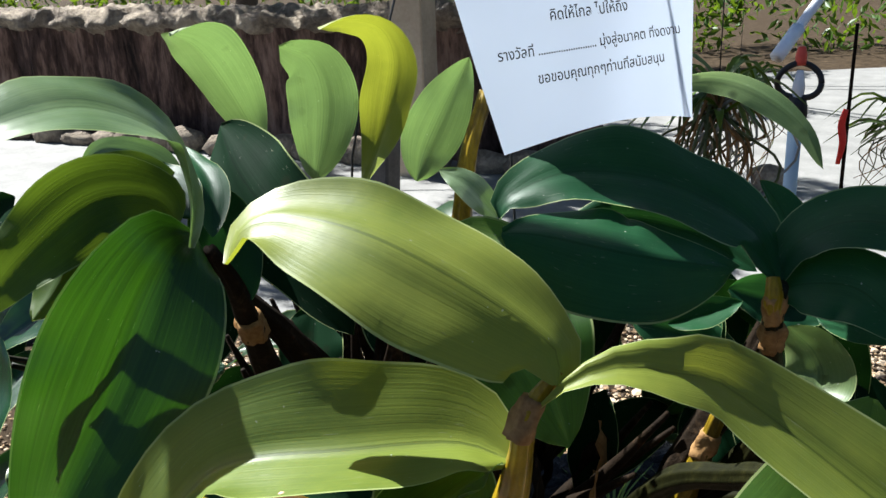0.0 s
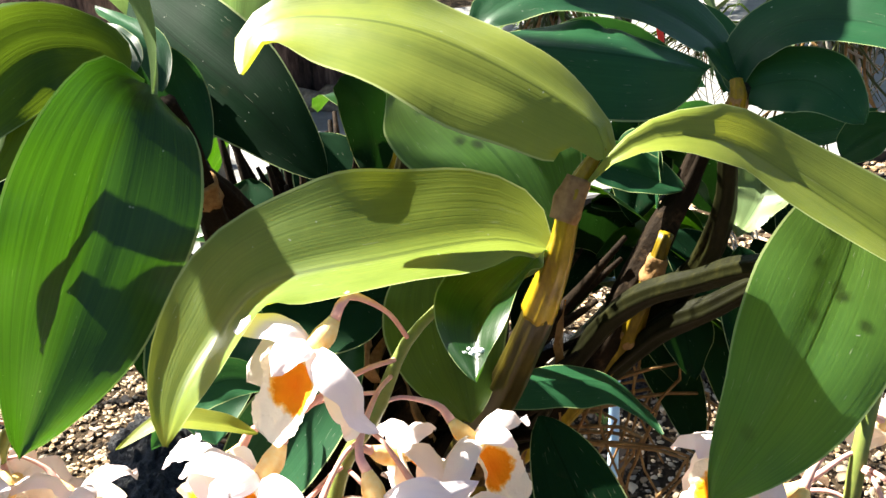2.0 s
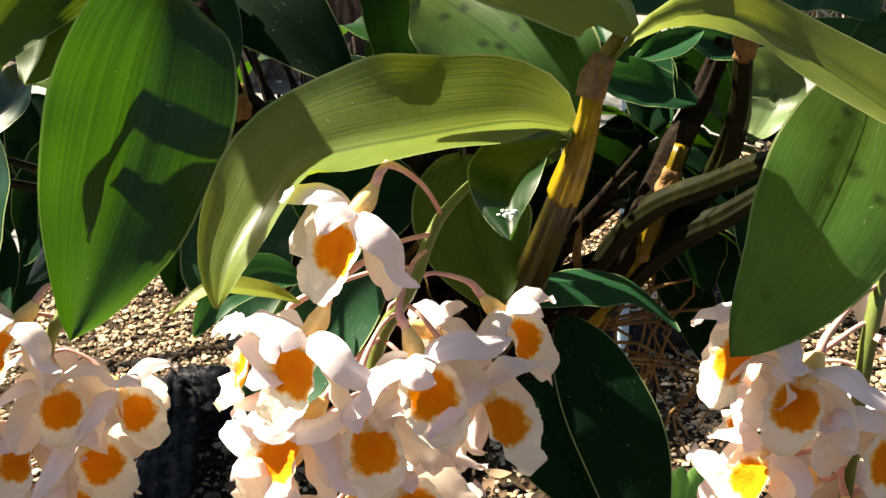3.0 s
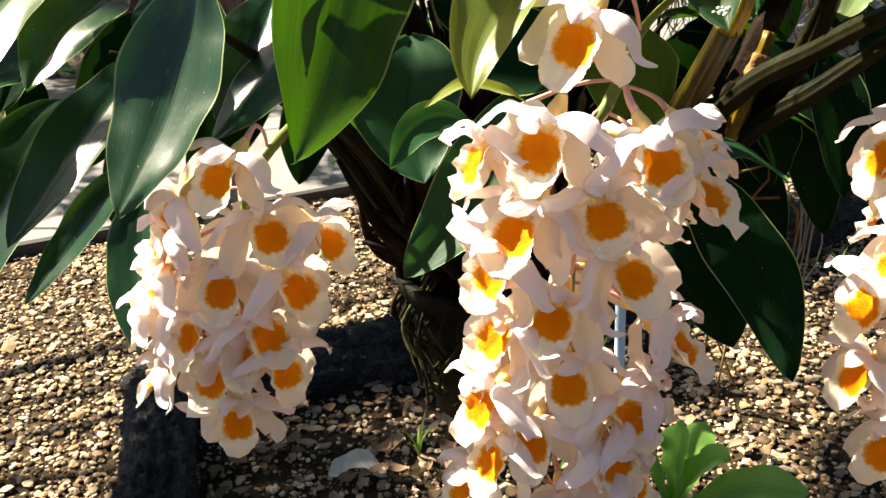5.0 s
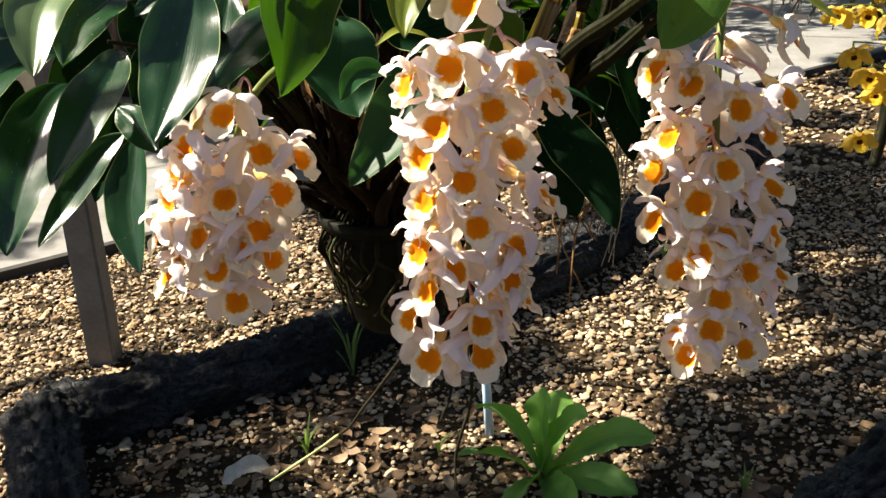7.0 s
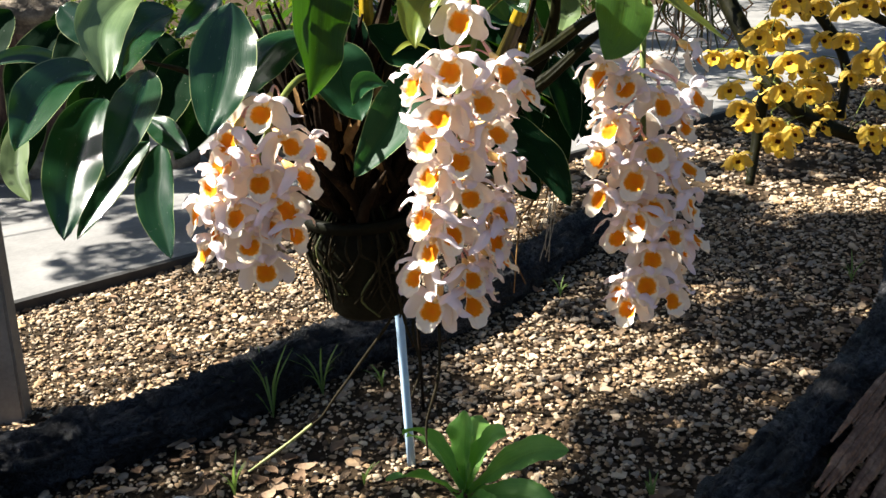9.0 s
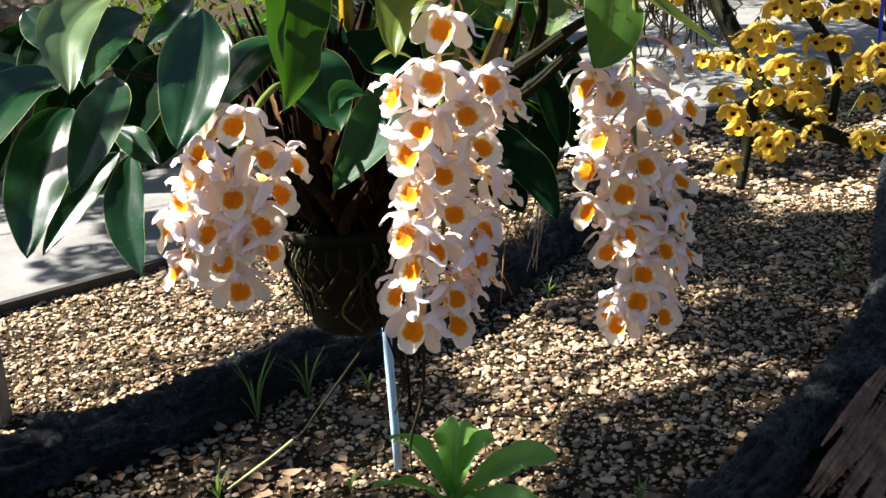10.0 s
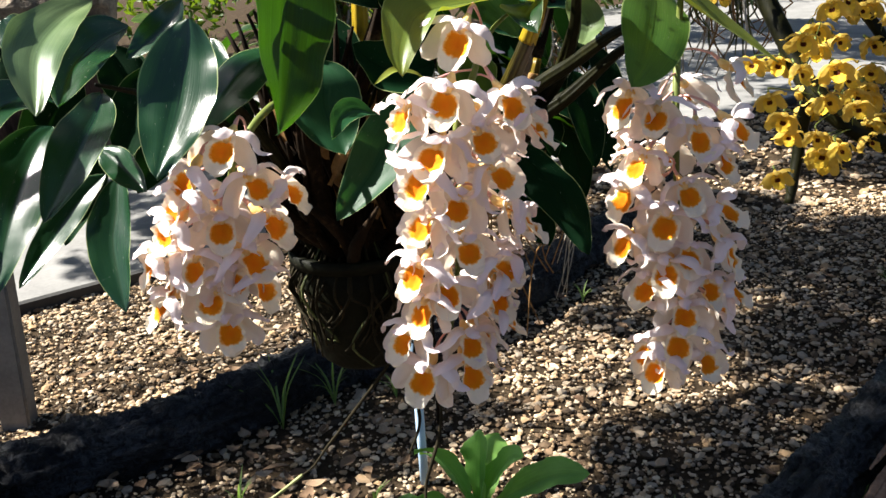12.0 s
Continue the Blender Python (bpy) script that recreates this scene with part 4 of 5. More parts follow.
leaf("deep", [(0.431, 0.714, 1.560), (0.463, 0.730, 1.562), (0.496, 0.742, 1.552), (0.526, 0.739, 1.537)], (0.15, -0.58, -0.80), 0.0165, -0.25, 1.00, 0.82)
leaf("deep", [(0.238, 0.664, 1.580), (0.250, 0.659, 1.552), (0.272, 0.647, 1.522)], (0.78, 0.55, 0.30), 0.0206, 0.14, 1.00, 0.82)
leaf("deep", [(0.507, 0.789, 1.507), (0.535, 0.798, 1.497), (0.566, 0.799, 1.492)], (-0.08, -0.65, -0.76), 0.0158, -0.30, 1.00, 0.82)
leaf("deep", [(0.453, 0.780, 1.483), (0.487, 0.789, 1.472), (0.521, 0.787, 1.461)], (-0.17, -0.65, -0.74), 0.0167, -0.28, 1.00, 0.82)
# leaves added in the gaps, coloured dark to pass for deep shade
leaf("shade_dim", [(0.279, 0.787, 1.497), (0.298, 0.768, 1.467), (0.318, 0.746, 1.432)], (0.88, 0.40, 0.26), 0.0275, 0.14, 1.00, 0.82)
leaf("shade_dim", [(0.244, 0.748, 1.477), (0.253, 0.728, 1.453), (0.269, 0.707, 1.423)], (0.92, 0.37, 0.14), 0.0227, 0.14, 1.00, 0.82)
leaf("shade_dim", [(0.483, 0.860, 1.498), (0.492, 0.846, 1.461), (0.489, 0.818, 1.425)], (0.97, 0.22, -0.04), 0.0237, 0.14, 1.00, 0.82)
leaf("shade_dim", [(0.128, 0.7, 1.471), (0.106, 0.685, 1.433), (0.086, 0.67, 1.387)], (0.95, -0.20, -0.15), 0.0240, 0.20, 1.0, 0.82)
leaf("shade_dim", [(0.156, 0.71, 1.42), (0.123, 0.695, 1.394), (0.095, 0.68, 1.356)], (0.95, 0.10, -0.15), 0.0220, 0.20, 1.0, 0.82)
leaf("shade_dim", [(0.083, 0.72, 1.49), (0.097, 0.705, 1.461), (0.104, 0.69, 1.421)], (0.95, 0.25, -0.15), 0.0240, 0.20, 1.0, 0.82)
leaf("shade_dim", [(0.028, 0.72, 1.506), (0.009, 0.705, 1.48), (-0.015, 0.69, 1.455)], (0.95, -0.20, -0.15), 0.0220, 0.20, 1.0, 0.82)
leaf("shade_dim", [(0.206, 0.73, 1.431), (0.183, 0.715, 1.398), (0.172, 0.7, 1.351)], (0.95, 0.10, -0.15), 0.0220, 0.20, 1.0, 0.82)
leaf("shade_dim", [(0.061, 0.69, 1.407), (0.051, 0.675, 1.368), (0.039, 0.66, 1.336)], (0.95, 0.25, -0.15), 0.0180, 0.20, 1.0, 0.82)
leaf("shade_dim", [(0.558, 0.8, 1.418), (0.57, 0.785, 1.365), (0.575, 0.77, 1.312)], (0.93, 0.2, 0.15), 0.0220, 0.20, 1.0, 0.82)
leaf("shade_dim", [(0.514, 0.82, 1.419), (0.545, 0.805, 1.391), (0.575, 0.79, 1.357)], (0.93, 0.2, 0.15), 0.0220, 0.20, 1.0, 0.82)
leaf("shade_dim", [(0.585, 0.83, 1.446), (0.604, 0.815, 1.398), (0.606, 0.8, 1.338)], (0.93, 0.2, 0.15), 0.0180, 0.20, 1.0, 0.82)
leaf("shade_dim", [(-0.012, 0.76, 1.504), (-0.047, 0.745, 1.459), (-0.079, 0.73, 1.402)], (0.95, -0.20, -0.10), 0.0300, 0.20, 1.0, 0.82)
leaf("shade_dim", [(0.032, 0.78, 1.468), (0.006, 0.765, 1.414), (-0.028, 0.75, 1.348)], (0.95, 0.15, -0.10), 0.0300, 0.20, 1.0, 0.82)
leaf("shade_dim", [(0.092, 0.77, 1.483), (0.092, 0.755, 1.427), (0.077, 0.74, 1.366)], (0.95, -0.20, -0.10), 0.0300, 0.20, 1.0, 0.82)
leaf("shade_dim", [(-0.05, 0.75, 1.421), (-0.073, 0.735, 1.382), (-0.084, 0.72, 1.335)], (0.95, 0.15, -0.10), 0.0220, 0.20, 1.0, 0.82)
leaf("shade_dim", [(0.051, 0.76, 1.378), (0.024, 0.745, 1.337), (0.004, 0.73, 1.296)], (0.95, -0.20, -0.10), 0.0200, 0.20, 1.0, 0.82)
leaf("shade_dim", [(0.154, 0.78, 1.477), (0.129, 0.765, 1.429), (0.105, 0.75, 1.388)], (0.95, 0.15, -0.10), 0.0280, 0.20, 1.0, 0.82)
leaf("shade_dim", [(-0.068, 0.78, 1.519), (-0.102, 0.765, 1.48), (-0.126, 0.75, 1.428)], (0.95, -0.20, -0.10), 0.0280, 0.20, 1.0, 0.82)
leaf("shade_dim", [(0.012, 0.8, 1.518), (-0.016, 0.785, 1.484), (-0.039, 0.77, 1.443)], (0.95, 0.15, -0.10), 0.0260, 0.20, 1.0, 0.82)
leaf("shade_dim", [(0.53, 0.83, 1.401), (0.558, 0.815, 1.342), (0.572, 0.8, 1.268)], (0.95, -0.20, -0.10), 0.0240, 0.20, 1.0, 0.82)
leaf("shade_dim", [(0.573, 0.85, 1.403), (0.599, 0.835, 1.35), (0.61, 0.82, 1.291)], (0.95, 0.15, -0.10), 0.0200, 0.20, 1.0, 0.82)
leaf("shade_dim", [(0.492, 0.84, 1.351), (0.525, 0.825, 1.298), (0.543, 0.81, 1.245)], (0.95, -0.20, -0.10), 0.0200, 0.20, 1.0, 0.82)
cane([(0.478, 0.555, 1.5575), (0.470, 0.551, 1.545), (0.467, 0.549, 1.537), (0.462, 0.554, 1.5125), (0.453, 0.564, 1.484)], [0.0020, 0.0040, 0.0046, 0.0062, 0.0074], CANE, ((0.24, 0.0056),), "golden ripe joint of the cane", 0.07)
cane([(0.455, 0.562, 1.490), (0.448, 0.570, 1.469), (0.425, 0.606, 1.408), (0.37, 0.70, 1.28), (0.34, 0.75, 1.22)], [0.0066, 0.0086, 0.0092, 0.0076, 0.006], CANE_RIPE, (), "ribbed olive brown cane", 0.06)
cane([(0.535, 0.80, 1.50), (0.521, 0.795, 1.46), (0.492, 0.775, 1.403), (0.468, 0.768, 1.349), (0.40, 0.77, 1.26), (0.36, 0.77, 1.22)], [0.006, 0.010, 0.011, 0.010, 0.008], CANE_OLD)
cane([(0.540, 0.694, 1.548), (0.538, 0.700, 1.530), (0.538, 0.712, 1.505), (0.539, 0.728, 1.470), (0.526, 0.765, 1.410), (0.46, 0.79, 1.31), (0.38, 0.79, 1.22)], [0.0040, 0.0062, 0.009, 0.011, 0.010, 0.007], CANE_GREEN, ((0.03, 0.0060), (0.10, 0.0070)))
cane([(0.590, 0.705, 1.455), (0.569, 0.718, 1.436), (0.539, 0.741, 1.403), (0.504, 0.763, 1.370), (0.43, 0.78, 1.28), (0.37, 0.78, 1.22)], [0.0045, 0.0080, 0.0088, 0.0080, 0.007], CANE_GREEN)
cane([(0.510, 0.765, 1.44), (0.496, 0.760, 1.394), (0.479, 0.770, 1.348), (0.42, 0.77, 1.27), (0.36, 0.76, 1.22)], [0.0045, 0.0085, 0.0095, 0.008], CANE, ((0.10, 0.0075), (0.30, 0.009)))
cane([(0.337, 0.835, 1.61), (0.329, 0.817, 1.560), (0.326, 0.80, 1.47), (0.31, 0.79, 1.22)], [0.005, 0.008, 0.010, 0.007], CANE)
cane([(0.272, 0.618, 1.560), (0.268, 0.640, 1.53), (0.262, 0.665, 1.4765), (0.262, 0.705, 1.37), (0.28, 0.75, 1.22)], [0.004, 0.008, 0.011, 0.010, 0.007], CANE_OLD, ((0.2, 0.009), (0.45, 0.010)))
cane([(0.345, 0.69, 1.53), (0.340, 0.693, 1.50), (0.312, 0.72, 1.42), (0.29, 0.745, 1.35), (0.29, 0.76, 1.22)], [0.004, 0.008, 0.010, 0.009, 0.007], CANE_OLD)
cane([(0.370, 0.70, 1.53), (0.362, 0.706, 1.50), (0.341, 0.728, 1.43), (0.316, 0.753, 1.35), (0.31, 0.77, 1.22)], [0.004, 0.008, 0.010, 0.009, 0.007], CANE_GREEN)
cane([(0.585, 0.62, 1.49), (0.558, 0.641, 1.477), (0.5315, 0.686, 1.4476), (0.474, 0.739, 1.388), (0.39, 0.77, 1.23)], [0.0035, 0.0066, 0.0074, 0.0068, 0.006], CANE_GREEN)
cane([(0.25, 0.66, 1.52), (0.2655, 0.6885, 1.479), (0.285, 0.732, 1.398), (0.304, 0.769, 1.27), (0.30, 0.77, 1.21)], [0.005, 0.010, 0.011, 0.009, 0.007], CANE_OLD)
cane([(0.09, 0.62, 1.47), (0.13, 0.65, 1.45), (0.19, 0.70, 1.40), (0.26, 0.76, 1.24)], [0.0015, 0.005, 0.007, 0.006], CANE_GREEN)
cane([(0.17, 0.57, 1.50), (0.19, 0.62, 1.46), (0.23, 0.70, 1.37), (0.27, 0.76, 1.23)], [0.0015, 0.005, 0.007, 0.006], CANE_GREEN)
cane([(0.537, 0.694, 1.551), (0.538, 0.691, 1.545), (0.538, 0.691, 1.538), (0.538, 0.699, 1.528)], [0.0030, 0.0040, 0.0036, 0.0044], CANE, ((0.5, 0.0040),), "golden stub of an old flower stem")
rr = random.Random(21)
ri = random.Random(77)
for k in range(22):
    # drooping leaves added in the plant's heart, darkened to fill its gaps with shade
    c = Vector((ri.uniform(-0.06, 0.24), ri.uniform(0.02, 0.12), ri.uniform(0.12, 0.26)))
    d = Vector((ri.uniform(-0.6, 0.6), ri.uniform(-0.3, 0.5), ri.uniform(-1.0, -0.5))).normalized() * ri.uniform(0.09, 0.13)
    part("leaf", sheet("leaf", [c, c + d * 0.5 + Vector((0, 0, 0.015)), c + d], (1.0, ri.uniform(-0.4, 0.4), 0.0), ri.uniform(0.020, 0.028), 0.2, 1.0, LEAF["shade_dim"], 16, 7, 0.3, k * 1.9), orchid)
for k in range(60):
    # torn papery sheaths that cling to the old canes
    a = rr.uniform(0, 6.28)
    foot = Vector((0.06 * math.cos(a) + rr.uniform(-0.03, 0.10), 0.05 * math.sin(a) - 0.02, rr.uniform(0.02, 0.12)))
    d = Vector((rr.uniform(-0.3, 0.5), rr.uniform(-0.4, 0.2), 1.0)).normalized() * rr.uniform(0.03, 0.08)
    bow = Vector((rr.uniform(-0.01, 0.01), rr.uniform(-0.012, 0.004), 0))
    part("dry_sheath", sheet("dry_sheath", [foot, foot + d * 0.5 + bow, foot + d + bow * rr.uniform(-1, 2.5)], (math.sin(a), 1.0, 0.1), rr.uniform(0.003, 0.008), 0.5, 0.7, SHEATH if k % 3 else CANE_OLD, 9, 4, 1.2, k * 1.3, 0.5), orchid)
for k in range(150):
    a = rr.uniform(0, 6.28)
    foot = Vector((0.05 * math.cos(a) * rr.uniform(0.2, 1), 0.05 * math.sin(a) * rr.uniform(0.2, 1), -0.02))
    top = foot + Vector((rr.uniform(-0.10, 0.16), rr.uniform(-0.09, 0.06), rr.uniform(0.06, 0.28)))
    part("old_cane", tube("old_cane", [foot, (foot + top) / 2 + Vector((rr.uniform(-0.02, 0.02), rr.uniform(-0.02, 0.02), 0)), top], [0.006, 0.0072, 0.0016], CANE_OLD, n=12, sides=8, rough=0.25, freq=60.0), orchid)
for k in range(30):
    a = rr.uniform(0.3, 3.0) if k % 3 else rr.uniform(3.0, 6.2)
    c = Vector((0.05 + 0.13 * math.cos(a), 0.03 + 0.08 * abs(math.sin(a)), rr.uniform(0.10, 0.24)))
    d = Vector((math.cos(a), 0.6 * math.sin(a), rr.uniform(-0.9, 0.1))).normalized() * rr.uniform(0.09, 0.13)
    me = sheet("leaf", [c, c + d * 0.5 + Vector((0, 0, 0.02)), c + d], (-d.y, d.x, rr.uniform(-0.05, 0.05)), rr.uniform(0.018, 0.026), 0.2, 1.0, LEAF["mature"], 18, 7, 0.3, k * 2.3)
    part("leaf", me, orchid)
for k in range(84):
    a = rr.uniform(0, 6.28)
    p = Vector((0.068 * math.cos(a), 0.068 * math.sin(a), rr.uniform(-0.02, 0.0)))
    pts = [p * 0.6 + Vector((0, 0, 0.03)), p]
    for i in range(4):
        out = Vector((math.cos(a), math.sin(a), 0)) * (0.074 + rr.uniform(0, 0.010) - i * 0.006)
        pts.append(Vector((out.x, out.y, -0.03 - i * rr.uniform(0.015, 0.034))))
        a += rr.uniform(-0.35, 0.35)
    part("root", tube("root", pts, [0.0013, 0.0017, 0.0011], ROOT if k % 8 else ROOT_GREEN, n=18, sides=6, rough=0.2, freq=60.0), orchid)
for k, pts in enumerate(([(0.325, 0.758, 1.135), (0.3257, 0.761, 1.109), (0.286, 0.796, 1.038), (0.238, 0.818, 0.968), (0.2165, 0.8255, 0.937), (0.196, 0.8258, 0.923)], [(0.202, 0.8256, 0.927), (0.165, 0.825, 0.902), (0.106, 0.8194, 0.8685)], [(0.375, 0.73, 1.14), (0.3754, 0.6988, 1.109), (0.3695, 0.6968, 1.0406), (0.350, 0.690, 0.983), (0.3466, 0.676, 0.942)], [(0.355, 0.74, 1.14), (0.345, 0.72, 1.10), (0.350, 0.715, 1.05), (0.335, 0.712, 1.01)], [(0.335, 0.75, 1.20), (0.328, 0.705, 1.17), (0.334, 0.700, 1.12), (0.342, 0.705, 1.085)])):
    part("root", tube("root", [Vector(p) - HOME for p in pts], [0.0022, 0.0021, 0.0020, 0.0013], ROOT_TIP if k == 1 else ROOT, n=30, sides=8, rough=0.3, freq=50.0), orchid)
for k in range(16):
    x = rr.uniform(0.44, 0.56)
    p = Vector((x, rr.uniform(0.78, 0.86), rr.uniform(1.24, 1.34)))
    pts = [p, p + Vector((rr.uniform(-0.02, 0.02), 0, -0.05)), p + Vector((rr.uniform(-0.03, 0.03), 0, -rr.uniform(0.08, 0.15)))]
    pts.insert(0, Vector((0.36, 0.79, 1.26)))
    part("root", tube("root", [q - HOME for q in pts], [0.002, 0.0014, 0.0008], SHEATH, n=16, sides=5), orchid)


for k in range(7):
    j = lambda s: rr.uniform(-s, s)
    pts = [Vector((0.42, 0.82, 1.30)), Vector((0.560 + j(0.012), 0.930, 1.375 + j(0.02))), Vector((0.578 + j(0.014), 0.900 + j(0.01), 1.30)), Vector((0.575 + j(0.014), 0.860 + j(0.01), 1.235 + j(0.01))), Vector((0.560 + j(0.016), 0.840 + j(0.01), 1.175 + j(0.03))), Vector((0.540 + j(0.02), 0.830 + j(0.01), 1.150 + j(0.03)))]
    part("aerial_root", tube("aerial_root", [p - HOME for p in pts[:rr.randrange(4, 7)]], [0.0011, 0.0012, 0.0010, 0.0006], ROOT_PALE, n=26, sides=6, rough=0.2, freq=60.0), orchid, "thin pale aerial root")
for k in range(16):
    # whitish scars near the tip of one blade
    a, s = rr.uniform(0, 6.28), rr.uniform(0.0, 0.0065)
    c = Vector((0.4403, 0.4912, 1.5062)) - HOME + Vector((math.cos(a) * s, -0.0004 - 0.0012 * math.sin(a) * s / 0.0065, math.sin(a) * s * 0.7))
    w = rr.uniform(0.0005, 0.0014)
    part("scar", tube("scar", [c + Vector((-w, 0, 0)), c + Vector((0, -0.0004, w * 0.3)), c + Vector((w, 0, 0))], [w * 0.3, w * 0.7, w * 0.2], SCARRED, n=6, sides=6, rough=0.5, freq=400.0, squash=0.15), orchid, "whitish dried scar")


# ---- pot and its wires ----
def hanging_pot():
    root = new("hanging_pot")
    root.location = (0.30, 0.775, 1.25)
    part("body", lathe("body", [(0.0, -0.135), (0.045, -0.135), (0.052, -0.128), (0.066, -0.04), (0.072, 0.0), (0.069, 0.0), (0.062, -0.045), (0.048, -0.122), (0.0, -0.124)], POT), root, "black plastic wall mottled with green algae")
    part("rim", lathe("rim", [(0.070, -0.010), (0.077, -0.010), (0.078, 0.004), (0.070, 0.004)], POT, closed=True), root)
    part("growing_mix", lathe("growing_mix", [(0.0, -0.008), (0.03, -0.004), (0.0665, -0.016)], CANE_OLD), root, "dark bark growing mix")
    for pts in ([(-0.063, 0.036, -0.006), (-0.041, 0.008, 0.309), (-0.016, 0.038, 0.421), (0.0, 0.06, 0.55), (0.0, 0.065, 0.60)], [(0.069, 0.025, -0.006), (0.053, 0.061, 0.333), (0.010, 0.062, 0.52), (0.0, 0.065, 0.60)], [(0.0, 0.065, 0.59), (0.0, 0.065, 0.85), (0.0, 0.065, 1.12)]):
        part("wire", tube("wire", pts, [0.0009], WIRE, n=16, sides=6), root, "thin dark hanging wire")
    tagged(root, "black plastic orchid pot hung on thin wires", "pot")


hanging_pot()


def hanging_rail(y, z, hooks):
    root = new("hanging_rail")
    root.location = (-9.0, y, 0)
    part("rail", tube("rail", [(-0.1, 0, z), (9.0, 0, z), (18.1, 0, z)], [0.012], WIRE, n=6, sides=12), root)
    for x in (0.0, 18.0):
        part("upright", tube("upright", [(x, 0, -0.1), (x, 0, 1.2), (x, 0, z)], [0.018], WIRE, n=6, sides=12), root)
    for x, low in hooks:
        part("hanger", tube("hanger", [(x + 9.0, 0, low), (x + 9.0, 0, (low + z) / 2), (x + 9.0, 0, z)], [0.0012], WIRE, n=4, sides=6), root)
    tagged(root, "thin dark metal rail from which the orchids hang", "rail")


hanging_rail(0.84, 2.37, ())
hanging_rail(1.43, 2.37, ((1.06, 1.60), (1.20, 1.60)))


# ---- flowers ----
def flower_parts(petal, sepal, lip, column, seed, broad=1.0):
    """The shared meshes of one flower shape, facing -y and hanging from its own base."""
    rng = random.Random(seed)
    r = lambda s: rng.uniform(-s, s)
    out = {"petal": [], "sepal": []}
    for sx in (-1, 1):
        # a broad round petal that spreads behind the lip, and a narrow sepal that arches out with a curled end
        out["petal"].append(sheet("petal", [(0, 0.001, 0), (sx * 0.006, 0.002, -0.002 + r(0.001)), (sx * (0.0125 + r(0.001)), 0.001 + r(0.0015), -0.0085 + r(0.002)), (sx * (0.0185 + r(0.002)), -0.001 + r(0.002), -0.0165 + r(0.002)), (sx * (0.0215 + r(0.003)), -0.005 + r(0.002), -0.0225 + r(0.003))], (sx * 0.75, -0.15, 0.60), 0.0092 * broad, 0.22, 1.9, petal, 16, 9, 0.42, seed + sx, 0.3))
        drop = rng.uniform(-0.004, 0.004)
        out["sepal"].append(sheet("sepal", [(0, 0, 0.001), (sx * 0.007, -0.0040, 0.0060 + r(0.001)), (sx * 0.0155, -0.0065 + r(0.002), 0.0066 + r(0.0015)), (sx * (0.0235 + r(0.002)), -0.0065 + r(0.002), 0.0025 + drop), (sx * (0.0280 + r(0.003)), -0.0050 + r(0.003), -0.0035 + drop * 1.6), (sx * (0.0315 + r(0.004)), -0.0025 + r(0.003), -0.0040 + drop * 2.4)], (0.1 * sx, -0.90, -0.35), 0.0056 * broad, 0.30 * sx, 1.25, sepal, 18, 7, 0.35, seed + sx * 2, 0.5))
    curl = r(0.003)
    out["sepal"].append(sheet("sepal", [(0, 0, 0.001), (r(0.001), -0.004, 0.0070), (r(0.002), -0.0095, 0.0100 + curl), (r(0.004), -0.0150, 0.0085 + curl), (r(0.005), -0.0180, 0.0045 + curl)], (1, 0, 0), 0.0064 * broad, -0.34, 1.3, sepal, 14, 7, 0.3, seed + 5, 0.5))
    out["lip"] = sheet("lip", [(0, -0.001, -0.001), (0, -0.0050, -0.0055), (0, -0.0080, -0.0125), (0, -0.0125, -0.0190), (0, -0.0190, -0.0245 + r(0.002))], (1, 0, 0), 0.0120, 0.38, 2.8, lip, 28, 17, 0.55, seed + 9, 0.4, 1.9, teeth=11)
    v, f = tube_data([(0, 0.010, 0.0075), (0, 0.006, 0.0035), (0, 0, 0), (0, -0.004, -0.002)], [0.0020, 0.0040, 0.0038, 0.0022], 12, 10)
    out["flower"] = mesh_of("flower", v, f, column)
    return out


WHITE_SET = [flower_parts(PETAL, SEPAL, LIP, COLUMN, 11 + k * 7) for k in range(8)]
YELLOW_SET = [flower_parts(YELLOW, YELLOW, YLIP, YELLOW, 91 + k * 7, 1.12) for k in range(3)]
rf = random.Random(5)


def flower(parent, home, kinds, place, face, scale, node, stalk_mat, hang=None):
    """One flower with its petals, sepals, lip and stalk; face: the way it looks, as a flat direction."""
    kind = kinds[rf.randrange(len(kinds))]
    yaw = math.atan2(face[0], -face[1])
    turn = Euler((radians(rf.uniform(-16, 10)), radians(rf.uniform(-16, 16)), yaw)).to_matrix().to_4x4()
    m = Matrix.Translation(Vector(place) - home) @ turn @ Matrix.Scale(scale, 4) @ Matrix.Translation((0, 0.008, 0.0115))
    ob = part("flower", kind["flower"], parent, "", m)
    for key in ("petal", "sepal"):
        for me in kind[key]:
            part(key, me, ob)
    part("lip", kind["lip"], ob, "fringed lip with an orange heart" if kinds is WHITE_SET else "yellow lip with a maroon eye")
    a = m.inverted() @ (Vector(node) - home)
    b = Vector((0, 0.010, 0.0075))
    part("flower_stalk", tube("flower_stalk", [a, a.lerp(b, 0.45) + Vector((0, 0.004, 0.006)), b + Vector((0, 0.006, 0.006)), b], [0.0009, 0.0009, 0.0012, 0.0020], stalk_mat, n=12, sides=6), ob)
    return ob


def on_axis(axis, z):
    zs = [p[2] for p in axis][::-1]
    return Vector((float(np.interp(z, zs, [p[0] for p in axis][::-1])), float(np.interp(z, zs, [p[1] for p in axis][::-1])), z))


